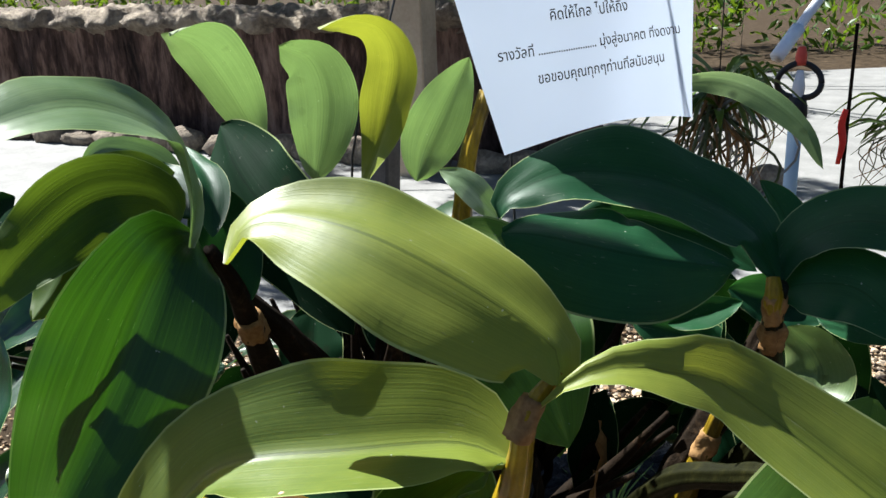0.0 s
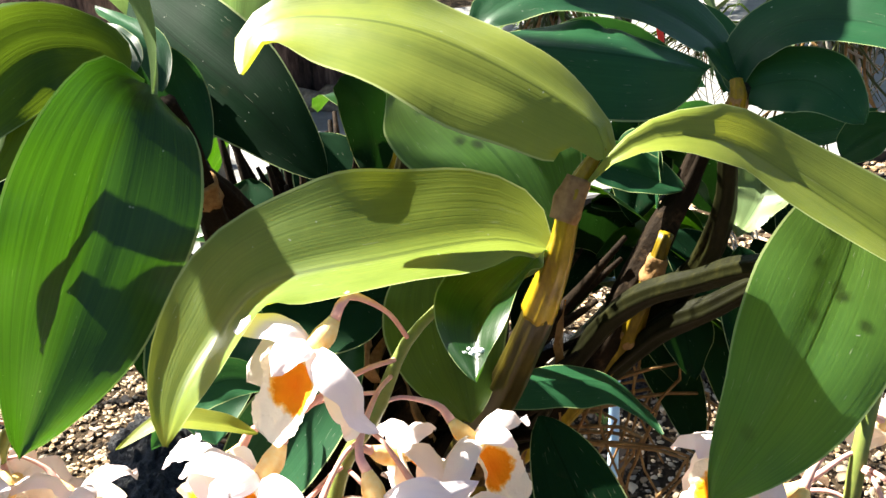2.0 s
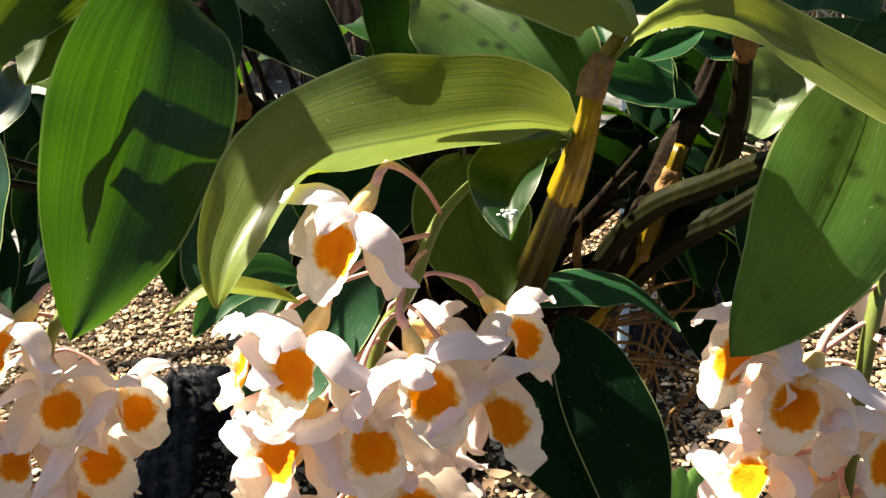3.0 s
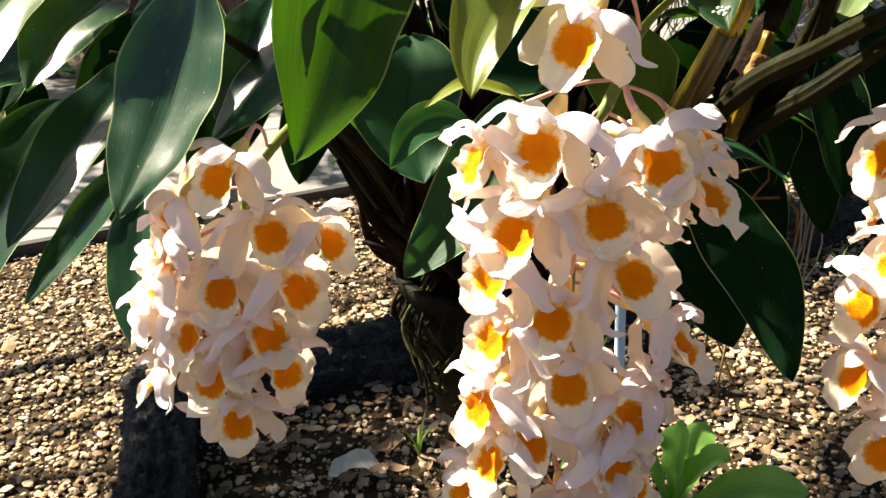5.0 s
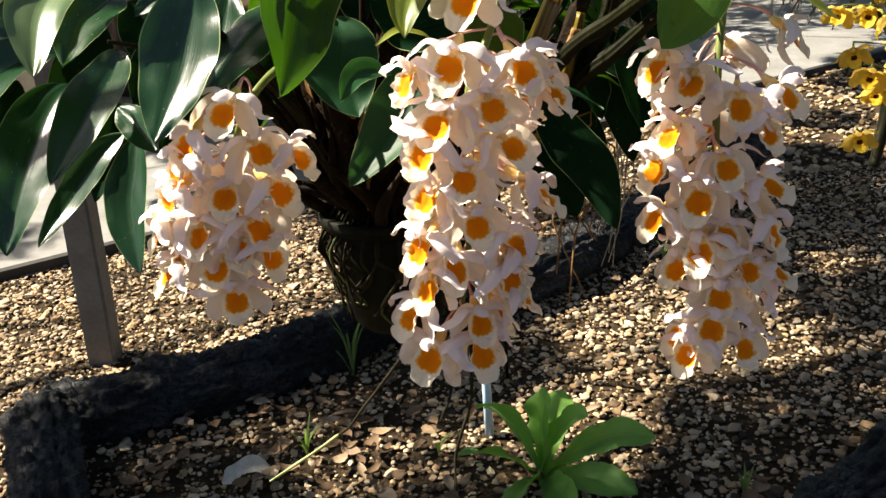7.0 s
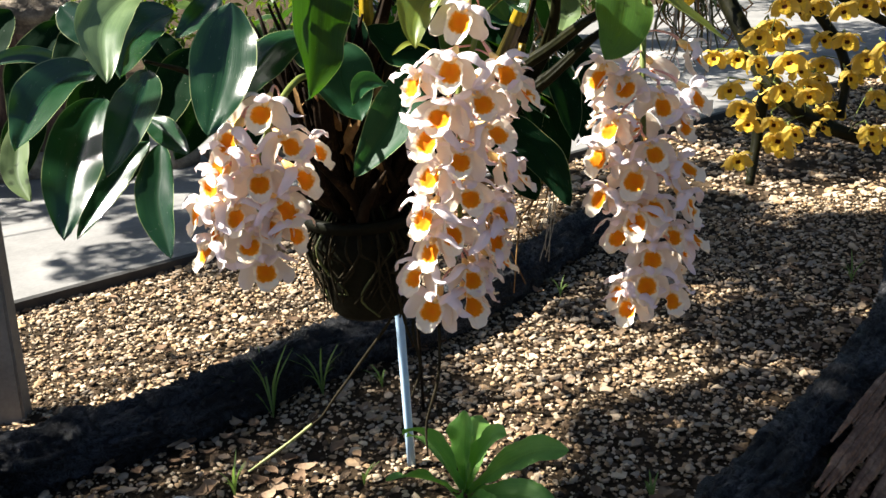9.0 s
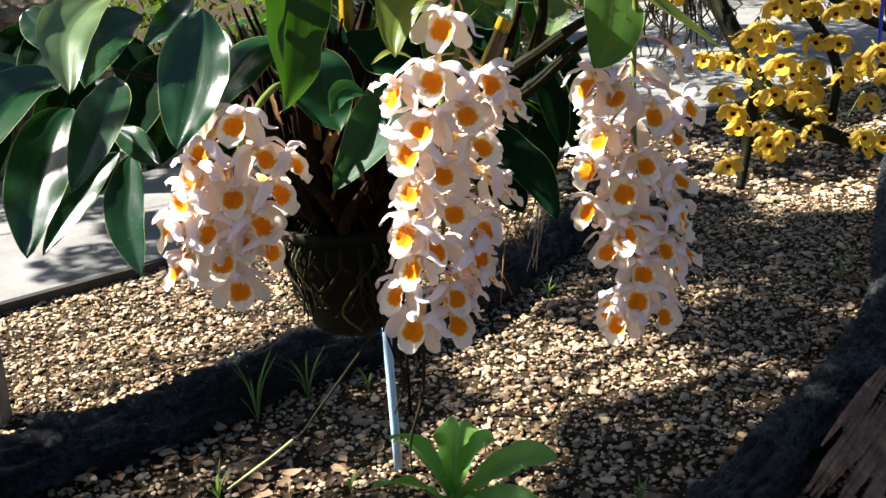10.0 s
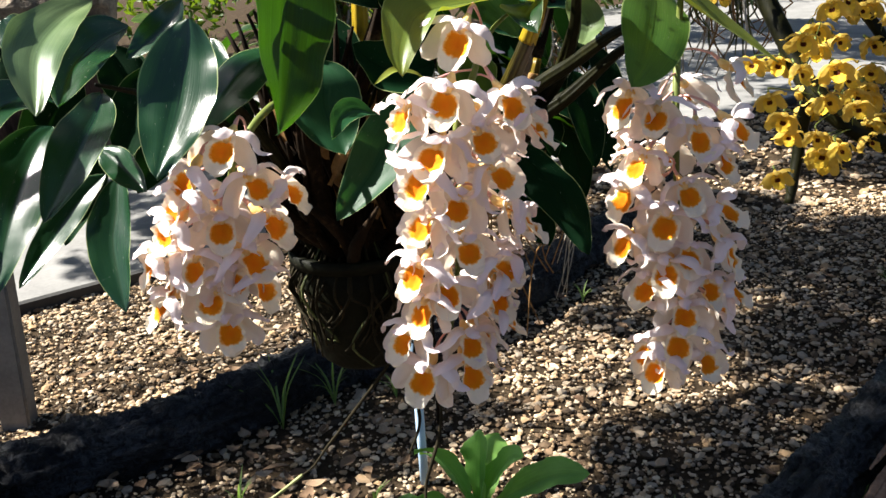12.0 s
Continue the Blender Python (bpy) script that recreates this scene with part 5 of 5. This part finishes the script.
def raceme(axis, origin, front, label, back, scale):
    root = new("flower_raceme")
    root.location = origin[0]
    home = Vector(origin[0])
    stem = [Vector(p) - home for p in (*origin, *axis)]
    part("stem", tube("stem", stem, [0.0014, 0.0017, 0.0030, 0.0033, 0.0030, 0.0024, 0.0019, 0.0012], RACHIS, n=40, sides=10, rough=0.12, freq=80.0), root, "green arching flower stem")
    low, high = axis[-1][2], axis[0][2]
    for p in front:
        c = on_axis(axis, p[2])
        node = on_axis(axis, min(high, p[2] + 0.030))
        flower(root, home, WHITE_SET, p, (p[0] - c.x, min(-0.012, p[1] - c.y) - 0.012), scale * rf.uniform(0.92, 1.08), node, STALK)
    for k in range(back):
        z = low + (high - 0.055 - low) * (k + 0.5) / back
        c = on_axis(axis, z)
        a = radians(rf.uniform(-25, 205))
        d = Vector((math.cos(a), math.sin(a), 0))
        flower(root, home, WHITE_SET, c + d * rf.uniform(0.030, 0.048), d, scale * rf.uniform(0.92, 1.05), on_axis(axis, min(high, z + 0.028)), STALK)
    tagged(root, label, "flower spray", "hanging flower sprays")


raceme([(0.409, 0.522, 1.492), (0.396, 0.514, 1.464), (0.381, 0.501, 1.435), (0.376, 0.484, 1.363), (0.369, 0.483, 1.296), (0.356, 0.483, 1.237)], [(0.456, 0.562, 1.516), (0.430, 0.541, 1.508)], [(0.380, 0.478, 1.495), (0.366, 0.458, 1.455), (0.416, 0.459, 1.449), (0.336, 0.477, 1.442), (0.394, 0.455, 1.425), (0.354, 0.459, 1.416), (0.407, 0.458, 1.397), (0.342, 0.463, 1.394), (0.370, 0.455, 1.376), (0.342, 0.461, 1.362), (0.378, 0.455, 1.341), (0.407, 0.461, 1.321), (0.335, 0.462, 1.323), (0.360, 0.455, 1.308), (0.339, 0.459, 1.293), (0.400, 0.460, 1.295), (0.323, 0.465, 1.267), (0.376, 0.456, 1.262), (0.335, 0.457, 1.235), (0.375, 0.457, 1.235), (0.431, 0.477, 1.351), (0.438, 0.475, 1.428), (0.440, 0.520, 1.437)],
       "long hanging spray of white flowers with orange hearts", 14, 1.04)
raceme([(0.218, 0.533, 1.433), (0.197, 0.533, 1.390), (0.187, 0.533, 1.344), (0.179, 0.533, 1.296), (0.180, 0.533, 1.268)], [(0.262, 0.70, 1.40), (0.245, 0.60, 1.445)], [(0.200, 0.506, 1.425), (0.167, 0.511, 1.401), (0.223, 0.508, 1.393), (0.158, 0.512, 1.381), (0.147, 0.515, 1.360), (0.191, 0.505, 1.361), (0.232, 0.514, 1.359), (0.166, 0.507, 1.331), (0.213, 0.509, 1.332), (0.174, 0.505, 1.302), (0.194, 0.506, 1.317), (0.132, 0.518, 1.296), (0.186, 0.505, 1.274), (0.217, 0.512, 1.307), (0.128, 0.527, 1.331), (0.248, 0.527, 1.381)],
       "short sunlit spray of white flowers with orange hearts", 6, 1.04)
raceme([(0.592, 0.583, 1.488), (0.578, 0.551, 1.424), (0.574, 0.533, 1.346), (0.579, 0.533, 1.265), (0.585, 0.533, 1.191)], [(0.60, 0.66, 1.50), (0.59, 0.58, 1.53)], [(0.524, 0.527, 1.427), (0.580, 0.505, 1.398), (0.605, 0.509, 1.376), (0.532, 0.517, 1.377), (0.574, 0.505, 1.352), (0.553, 0.507, 1.326), (0.614, 0.512, 1.330), (0.524, 0.527, 1.305), (0.575, 0.505, 1.296), (0.540, 0.516, 1.265), (0.556, 0.507, 1.282), (0.596, 0.506, 1.263), (0.615, 0.511, 1.291), (0.573, 0.505, 1.241), (0.568, 0.506, 1.213), (0.550, 0.512, 1.187), (0.596, 0.506, 1.192), (0.647, 0.575, 1.434), (0.545, 0.509, 1.418), (0.622, 0.517, 1.399), (0.524, 0.527, 1.347), (0.626, 0.515, 1.253)],
       "shaded spray of pinkish white flowers with orange hearts", 13, 1.04)


# ---- paper sign ----
def sign():
    bl, br, tl, tr = (Vector(p) for p in ((0.4075, 0.6844, 1.6059), (0.4824, 0.7896, 1.6043), (0.330, 0.708, 1.803), (0.462, 0.850, 1.810)))
    root = new("paper_sign")
    root.location = (bl + br) / 2
    nx, nz = 14, 12
    verts, faces, uvs = [], [], []
    right = (br - bl).normalized()
    up = (tl - bl).normalized()
    nrm = right.cross(up).normalized()
    for j in range(nz):
        for i in range(nx):
            u, v = i / (nx - 1), j / (nz - 1)
            p = (bl.lerp(br, u)).lerp(tl.lerp(tr, u), v)
            sag = 0.004 * math.sin(math.pi * u) * (1 - v) - 0.0012 * math.sin(2.2 * math.pi * u + 0.4)
            p += nrm * (sag + 0.0015 * noise.noise((u * 4, v * 4, 0))) + up * (0.006 * math.sin(math.pi * (u - 0.15)) * (1 - v))
            verts.append(p - root.location)
            uvs.append((u, v))
    for j in range(nz - 1):
        for i in range(nx - 1):
            a = j * nx + i
            faces.append((a, a + 1, a + nx + 1, a + nx))
    part("sheet", mesh_of("sheet", verts, faces, PAPER, True, uvs), root)
    for words, u, v, size in (("คิดให้ไกล ไปให้ถึง", 0.47, 0.300, 0.0080), ("รางวัลที่ ........................ มุ่งสู่อนาคต ที่งดงาม", 0.47, 0.222, 0.0074), ("ขอขอบคุณทุกๆท่านที่สนับสนุน", 0.49, 0.157, 0.0074)):
        cu = bpy.data.curves.new("writing", "FONT")
        cu.body, cu.size, cu.align_x, cu.align_y, cu.shear = words, size, "CENTER", "CENTER", 0.15
        cu.offset = 0.00004
        tmp = bpy.data.objects.new("writing", cu)
        scene.collection.objects.link(tmp)
        me = bpy.data.meshes.new_from_object(tmp.evaluated_get(bpy.context.evaluated_depsgraph_get()))
        bpy.data.objects.remove(tmp)
        me.materials.clear()
        me.materials.append(INK)
        p = bl.lerp(br, u).lerp(tl.lerp(tr, u), v)
        p += nrm * (0.004 * math.sin(math.pi * u) * (1 - v) - 0.0012 * math.sin(2.2 * math.pi * u + 0.4) + 0.0050)
        frame3 = Matrix((right, up, nrm)).transposed().to_4x4()
        part("writing", me, root, "", Matrix.Translation(p - root.location) @ frame3)
    v, f = tube_data([(0.398, 0.784, 1.80), (0.36, 0.80, 1.86), (0.301, 0.838, 1.93)], [0.0012], 10, 6)
    part("holder", mesh_of("holder", [q - root.location for q in v], f, WIRE), root, "thin dark wire holder")
    tagged(root, "curled white paper notice with printed Thai writing", "sign")


sign()


# ---- yellow orchid ----
def yellow_orchid():
    root = new("yellow_orchid")
    root.location = (1.15, 1.35, 1.45)
    home = Vector(root.location)
    stems = ([(1.06, 1.43, 1.62), (1.074, 1.41, 1.472), (1.094, 1.334, 1.358), (1.115, 1.255, 1.269), (1.169, 1.203, 1.208), (1.268, 1.17, 1.163)], [(1.113, 1.262, 1.275), (1.105, 1.27, 1.22), (1.097, 1.263, 1.16), (1.073, 1.238, 1.081)], [(1.20, 1.43, 1.62), (1.22, 1.36, 1.50), (1.30, 1.30, 1.40), (1.42, 1.24, 1.33)], [(1.06, 1.43, 1.62), (1.20, 1.30, 1.42), (1.26, 1.25, 1.30), (1.24, 1.22, 1.20)], [(1.35, 1.3, 1.62), (1.34, 1.22, 1.40), (1.36, 1.16, 1.22), (1.45, 1.12, 1.10)])
    for k, pts in enumerate(stems):
        part("cane", tube("cane", [Vector(p) - home for p in pts], [0.016, 0.018, 0.017, 0.012] if k == 0 else [0.011, 0.012, 0.010, 0.008], CANE_GREEN, n=26, sides=12, rough=0.15, freq=30.0), root)
    line = [p for pts in stems for p in spline(pts, 16)]
    rng = random.Random(2)
    spots = [YELLOWS]
    for k in range(38):
        c = line[rng.randrange(len(line))]
        spots[0].append((c.x + rng.uniform(-0.10, 0.10), c.y + rng.uniform(-0.09, 0.03), max(1.15, min(1.45, c.z + rng.uniform(-0.06, 0.06)))))
    for p in spots[0]:
        near = min(line, key=lambda q: (q - Vector(p)).length)
        flower(root, home, YELLOW_SET, p, (rng.uniform(-0.7, 0.5), -1.0), rng.uniform(0.88, 1.10), near, RACHIS)
    tagged(root, "orchid with bare canes and masses of yellow flowers", "orchid")
    tape = new("marker_ribbon", tube("marker_ribbon", [(1.30, 1.19, 1.46), (1.296, 1.185, 1.40), (1.28, 1.16, 1.318)], [0.006, 0.007, 0.005], TAPE_BLUE, n=10, sides=8, squash=0.3))
    tagged(tape, "blue ribbon tied to an orchid stem", "ribbon")


YELLOWS = [(1.014, 1.12, 1.325), (1.082, 1.202, 1.345), (1.11, 1.256, 1.269), (1.078, 1.13, 1.323), (1.141, 1.196, 1.295), (1.067, 1.3, 1.31), (0.981, 1.153, 1.28), (1.036, 1.212, 1.23), (1.121, 1.282, 1.226), (1.085, 1.154, 1.27), (1.192, 1.221, 1.269), (1.093, 1.087, 1.27), (1.069, 1.156, 1.21), (1.064, 1.238, 1.196), (1.073, 1.089, 1.206), (1.083, 1.163, 1.177), (1.236, 1.235, 1.208), (1.041, 1.173, 1.365), (1.144, 1.237, 1.352), (1.298, 1.265, 1.263), (1.234, 1.144, 1.314), (1.25, 1.211, 1.269), (1.235, 1.087, 1.335), (1.258, 1.136, 1.243), (1.296, 1.23, 1.284), (1.08, 1.163, 1.416), (1.151, 1.238, 1.417), (1.223, 1.309, 1.408), (1.192, 1.16, 1.399), (1.278, 1.231, 1.398), (1.365, 1.297, 1.383), (1.257, 1.092, 1.18), (1.19, 1.199, 1.207), (1.19, 1.048, 1.205)]
yellow_orchid()


# ---- herb and grass on the bed ----
def herb(name, x, y, leaves, label):
    root = new(name)
    root.location = (x, y, 0)
    for k, (dx, dy, dz, w) in enumerate(leaves):
        d = Vector((dx, dy, 0))
        side = Vector((-dy, dx, 0.15)).normalized()
        part("leaf", sheet("leaf", [(0, 0, 0.0), d * 0.3 + Vector((0, 0, dz * 0.55)), d * 0.7 + Vector((0, 0, dz * 0.95)), d + Vector((0, 0, dz))], side, w * 1.5, 0.30, 1.25, LEAF["herb"], 56, 9, 0.5, k * 1.7, 0.12, mid=0.62, skew=1.65, teeth=10), root)
    tagged(root, label, "plant")


herb("herb_plant", 0.585, 1.90, [(0.29, -0.10, 0.18, 0.034), (-0.17, -0.03, 0.27, 0.032), (0.02, 0.0, 0.29, 0.036), (-0.23, -0.06, 0.14, 0.032), (0.22, -0.20, 0.08, 0.034), (0.12, -0.07, 0.24, 0.030), (-0.12, -0.22, 0.08, 0.034), (0.05, -0.26, 0.07, 0.034), (0.10, 0.18, 0.16, 0.032), (-0.14, 0.16, 0.15, 0.032)], "rosette of bright green broad serrated leaves in gravel")


def grass_tuft(x, y, n, h, seed):
    rng = random.Random(seed)
    root = new("grass_tuft")
    root.location = (x, y, 0)
    for k in range(n):
        a, s = rng.uniform(0, 6.28), rng.uniform(0.3, 0.9)
        d = Vector((math.cos(a), math.sin(a), 0)) * h * s
        hh = h * rng.uniform(0.6, 1.0)
        part("blade", sheet("blade", [(0, 0, 0), d * 0.25 + Vector((0, 0, hh * 0.6)), d * 0.8 + Vector((0, 0, hh))], (-d.y, d.x, 0), 0.0042, 0.3, 1.0, LEAF["grass"], 8, 3, 0.0, k, 0.5), root)
    tagged(root, "small tuft of thin green grass in gravel", "grass", "grass tufts")


for k, (x, y, n, h) in enumerate(((0.02, 2.54, 9, 0.26), (0.20, 2.66, 8, 0.24), (-0.09, 2.08, 8, 0.14), (2.58, 3.06, 6, 0.14), (0.42, 2.66, 5, 0.10), (1.10, 1.74, 6, 0.09), (1.62, 1.72, 6, 0.08), (1.3, 3.3, 6, 0.10), (1.9, 4.4, 8, 0.14), (0.3, 2.05, 4, 0.10))):
    grass_tuft(x, y, n, h, 40 + k)


fallen = new("fallen_leaf", sheet("fallen_leaf", [(-0.075, -0.03, 0.020), (-0.02, 0.0, 0.040), (0.03, 0.01, 0.034), (0.085, -0.02, 0.016)], (0.2, 1.0, 0.3), 0.030, 0.45, 1.1, LITTER_PALE, 16, 7, 1.0, 3.0, 0.3))
fallen.location = (-0.246, 1.997, 0.0)
tagged(fallen, "curled pale dry leaf fallen on the gravel", "dead leaf")


# ---- trees and far planting ----
def leaf_cloud(name, blobs, n, size, mat, parent, seed, flat=0.6):
    """A crown of many single leaves scattered through several uneven clumps."""
    rng = np.random.default_rng(seed)
    share = np.array([b[4] if len(b) > 4 else 1.0 for b in blobs])
    which = rng.choice(len(blobs), n, p=share / share.sum())
    c = np.array([b[:3] for b in blobs])[which]
    r = np.array([b[3] for b in blobs])[which]
    d = rng.normal(size=(n, 3))
    d /= np.linalg.norm(d, axis=1)[:, None]
    c = c + d * (r * rng.uniform(0.25, 1.0, n) ** 0.5)[:, None] * np.array([1, 1, flat])
    a = rng.normal(size=(n, 3))
    a[:, 2] -= 0.5
    a /= np.linalg.norm(a, axis=1)[:, None]
    b = np.cross(a, rng.normal(size=(n, 3)))
    b /= np.linalg.norm(b, axis=1)[:, None]
    s = (size * rng.uniform(0.6, 1.3, n))[:, None]
    nrm = np.cross(a, b)
    v = np.stack([c - a * s, c + b * s * 0.34 + nrm * s * 0.06, c + a * s, c - b * s * 0.34 + nrm * s * 0.06], 1).reshape(-1, 3)
    faces = np.arange(n * 4).reshape(-1, 4).tolist()
    uv = np.tile(np.array([(0.5, 0.0), (1.0, 0.5), (0.5, 1.0), (0.0, 0.5)]), (n, 1))
    return part(name, mesh_of(name, v, faces, mat, False, uv), parent)


def tree(x, y, height, trunk, blobs, n, size, seed, label):
    rng = random.Random(seed)
    root = new("tree")
    root.location = (x, y, 0)
    part("trunk", tube("trunk", [(0, 0, -0.1), (0.05, 0.03, height * 0.35), (-0.04, 0.05, height * 0.7), (0, 0, height)], [trunk * 1.25, trunk, trunk * 0.8, trunk * 0.45], BARK_TREE, n=24, sides=14, rough=0.2, freq=3.0), root)
    for b in blobs[::9]:
        m = Vector((b[0] * 0.45, b[1] * 0.45, height * rng.uniform(0.65, 0.9)))
        part("limb", tube("limb", [(0, 0, height * 0.6), m, b[:3]], [trunk * 0.20, trunk * 0.10, trunk * 0.05], BARK_TREE, n=14, sides=8, rough=0.2, freq=4.0), root)
    leaf_cloud("crown", blobs, n, size, LEAF["olive"], root, seed)
    tagged(root, label, "tree")


def shade_blobs(seed, n, spread, z0, z1, r0, r1):
    rng = random.Random(seed)
    return [(rng.uniform(-spread, spread), rng.uniform(-spread, spread), rng.uniform(z0, z1), rng.uniform(r0, r1)) for _ in range(n)]


def crown_over(seed, n, area, gaps, low, high, r0, r1, foot, veils=()):
    """Clumps of an unseen crown, set to shade a ground area but for gaps."""
    rng = random.Random(seed)
    lean = Vector((sun_to.x / sun_to.z, sun_to.y / sun_to.z))
    blobs = []
    while len(blobs) < n:
        x, y, h = rng.uniform(*area[:2]), rng.uniform(*area[2:]), rng.uniform(low, high)
        r = rng.uniform(r0, r1)
        if any(((x - gx) / (gr + r * (0.9 if gs > 0.15 else 0.45))) ** 2 + ((y - gy) / (gs + r * (0.9 if gs > 0.15 else 0.45))) ** 2 < 1 for gx, gy, gr, gs in gaps):
            continue
        blobs.append((x + lean.x * h - foot[0], y + lean.y * h - foot[1], h, r))
    thin = [(x + lean.x * h - foot[0], y + lean.y * h - foot[1], h, r, share) for x, y, r, share, h in veils]
    return blobs + thin


# trees out of view, added for the shade they cast
tree(-8.0, 11.6, 4.8, 0.16, shade_blobs(3, 18, 3.0, 4.0, 6.0, 0.5, 1.0), 9000, 0.09, 6, "shade tree with a loose crown behind the wall")
SUNNY = ((1.10, 2.60, 0.34, 0.20), (2.95, 4.10, 0.50, 0.15), (2.9, 4.75, 0.45, 0.15), (-0.45, 3.45, 1.3, 0.72), (-1.5, 2.4, 0.62, 0.9), (0.9, 4.9, 0.8, 0.5), (1.43, 1.96, 0.10, 0.08), (0.55, 2.35, 0.14, 0.08), (0.10, 2.20, 0.10, 0.06), (-0.20, 2.05, 0.10, 0.06), (0.40, 2.02, 0.10, 0.06), (0.95, 2.12, 0.10, 0.05), (1.75, 2.45, 0.10, 0.05), (0.80, 1.84, 0.16, 0.15))
# extra thin clumps placed to shade the yellow orchid, a spray and a log
VEILS = ((2.30, 0.87, 0.35, 0.55, 4.6), (1.72, 0.24, 0.05, 0.03, 4.4), (-0.45, 2.42, 0.20, 0.35, 4.4), (-0.15, 2.52, 0.18, 0.30, 4.5))
tree(-7.6, 1.0, 4.6, 0.16, crown_over(5, 135, (-0.75, 4.4, 1.3, 5.2), SUNNY, 4.0, 5.6, 0.24, 0.42, (-7.6, 1.0), VEILS), 62000, 0.056, 7, "shade tree with a broad leafy crown over the bed")
tree(-4.4, 12.0, 4.6, 0.16, crown_over(6, 54, (1.9, 8.0, 5.8, 13.0), (), 3.8, 5.6, 0.5, 0.9, (-4.4, 12.0)), 42000, 0.09, 8, "shade tree with a dense crown behind the wall")
tree(-6.8, 4.6, 4.2, 0.12, crown_over(8, 44, (-3.8, 0.4, 3.6, 7.8), ((-0.6, 3.4, 1.0, 0.55), (-1.6, 4.6, 0.3, 0.25)), 4.0, 5.4, 0.22, 0.42, (-6.8, 4.6)), 15000, 0.060, 9, "slim tree with a thin open crown by the wall")
tree(8.5, 5.5, 4.4, 0.18, shade_blobs(10, 20, 3.0, 3.0, 6.0, 0.8, 1.3), 8000, 0.17, 10, "broad shade tree standing beside the lane")


def hanging_roots(x, y, z, seed, size=1.0, leaves=34, roots=46):
    rng = random.Random(seed)
    root = new("air_plant")
    root.location = (x, y, z)
    for k in range(roots):
        a, s = rng.uniform(0, 6.28), rng.uniform(0.02, 0.11) * size
        d = Vector((math.cos(a) * s, math.sin(a) * s, 0))
        drop = rng.uniform(0.06, 0.24) * size
        bend = Vector((rng.uniform(-0.05, 0.05), rng.uniform(-0.05, 0.05), 0)) * size
        pts = [(0, 0, 0.0), d * 0.6 + Vector((0, 0, rng.uniform(-0.04, 0.04))), d + bend + Vector((0, 0, -drop * 0.5)), d * 1.05 - bend * 0.6 + Vector((0, 0, -drop))]
        part("aerial_root", tube("aerial_root", pts, [0.0032, 0.0028, 0.0024, 0.0014], (ROOT_GREEN, SHEATH, ROOT_PALE)[k % 3], n=14, sides=5), root)
    for k in range(leaves):
        a = rng.uniform(0, 6.28)
        d = Vector((math.cos(a), math.sin(a), 0)) * rng.uniform(0.08, 0.20) * size
        up = rng.uniform(0.0, 0.10) * size
        part("leaf", sheet("leaf", [(0, 0, rng.uniform(-0.03, 0.06)), d * 0.5 + Vector((0, 0, up)), d + Vector((0, 0, up - rng.uniform(0.0, 0.10) * size))], (-d.y, d.x, 0), 0.009 * size, 0.5, 1.0, LEAF["mid" if k % 3 else "olive"], 10, 5, 0.2, k, 0.5), root)
    part("wire", tube("wire", [(0, 0, 0.0), (0, 0, (2.37 - z) / 2), (0, 0, 2.37 - z)], [0.0012], WIRE, n=6, sides=6), root)
    tagged(root, "hanging orchid with strap leaves and tangled aerial roots", "orchid", "hanging background orchids")


hanging_roots(0.80, 1.90, 1.42, 4, 1.25, 44, 60)
hanging_roots(0.34, 1.90, 1.42, 9, 0.9, 24, 50)
hanging_roots(1.25, 1.90, 1.42, 12, 1.0)
hanging_roots(0.10, 4.2, 1.05, 13, 1.6)
hanging_roots(0.75, 4.2, 0.95, 14, 1.6)
hanging_roots(1.40, 4.2, 1.00, 15, 1.6)
hanging_rail(1.90, 2.37, ())
hanging_rail(4.2, 2.37, ())
hanging_rail(3.781, 2.37, ())


def backdrop():
    """Distant hedge that closes the view all round."""
    rng = np.random.default_rng(14)
    root = new("hedge")
    root.location = (0, 16, 0)
    blobs = [(-22 + 44 * k / 59 + rng.uniform(-0.4, 0.4), rng.uniform(-0.6, 0.6), rng.uniform(0.3, 2.0), rng.uniform(0.7, 1.2)) for k in range(60)]
    leaf_cloud("foliage", blobs, 16000, 0.11, LEAF["olive"], root, 15, 1.0)
    tagged(root, "loose green hedge behind the lane", "hedge", kind="stuff")


backdrop()
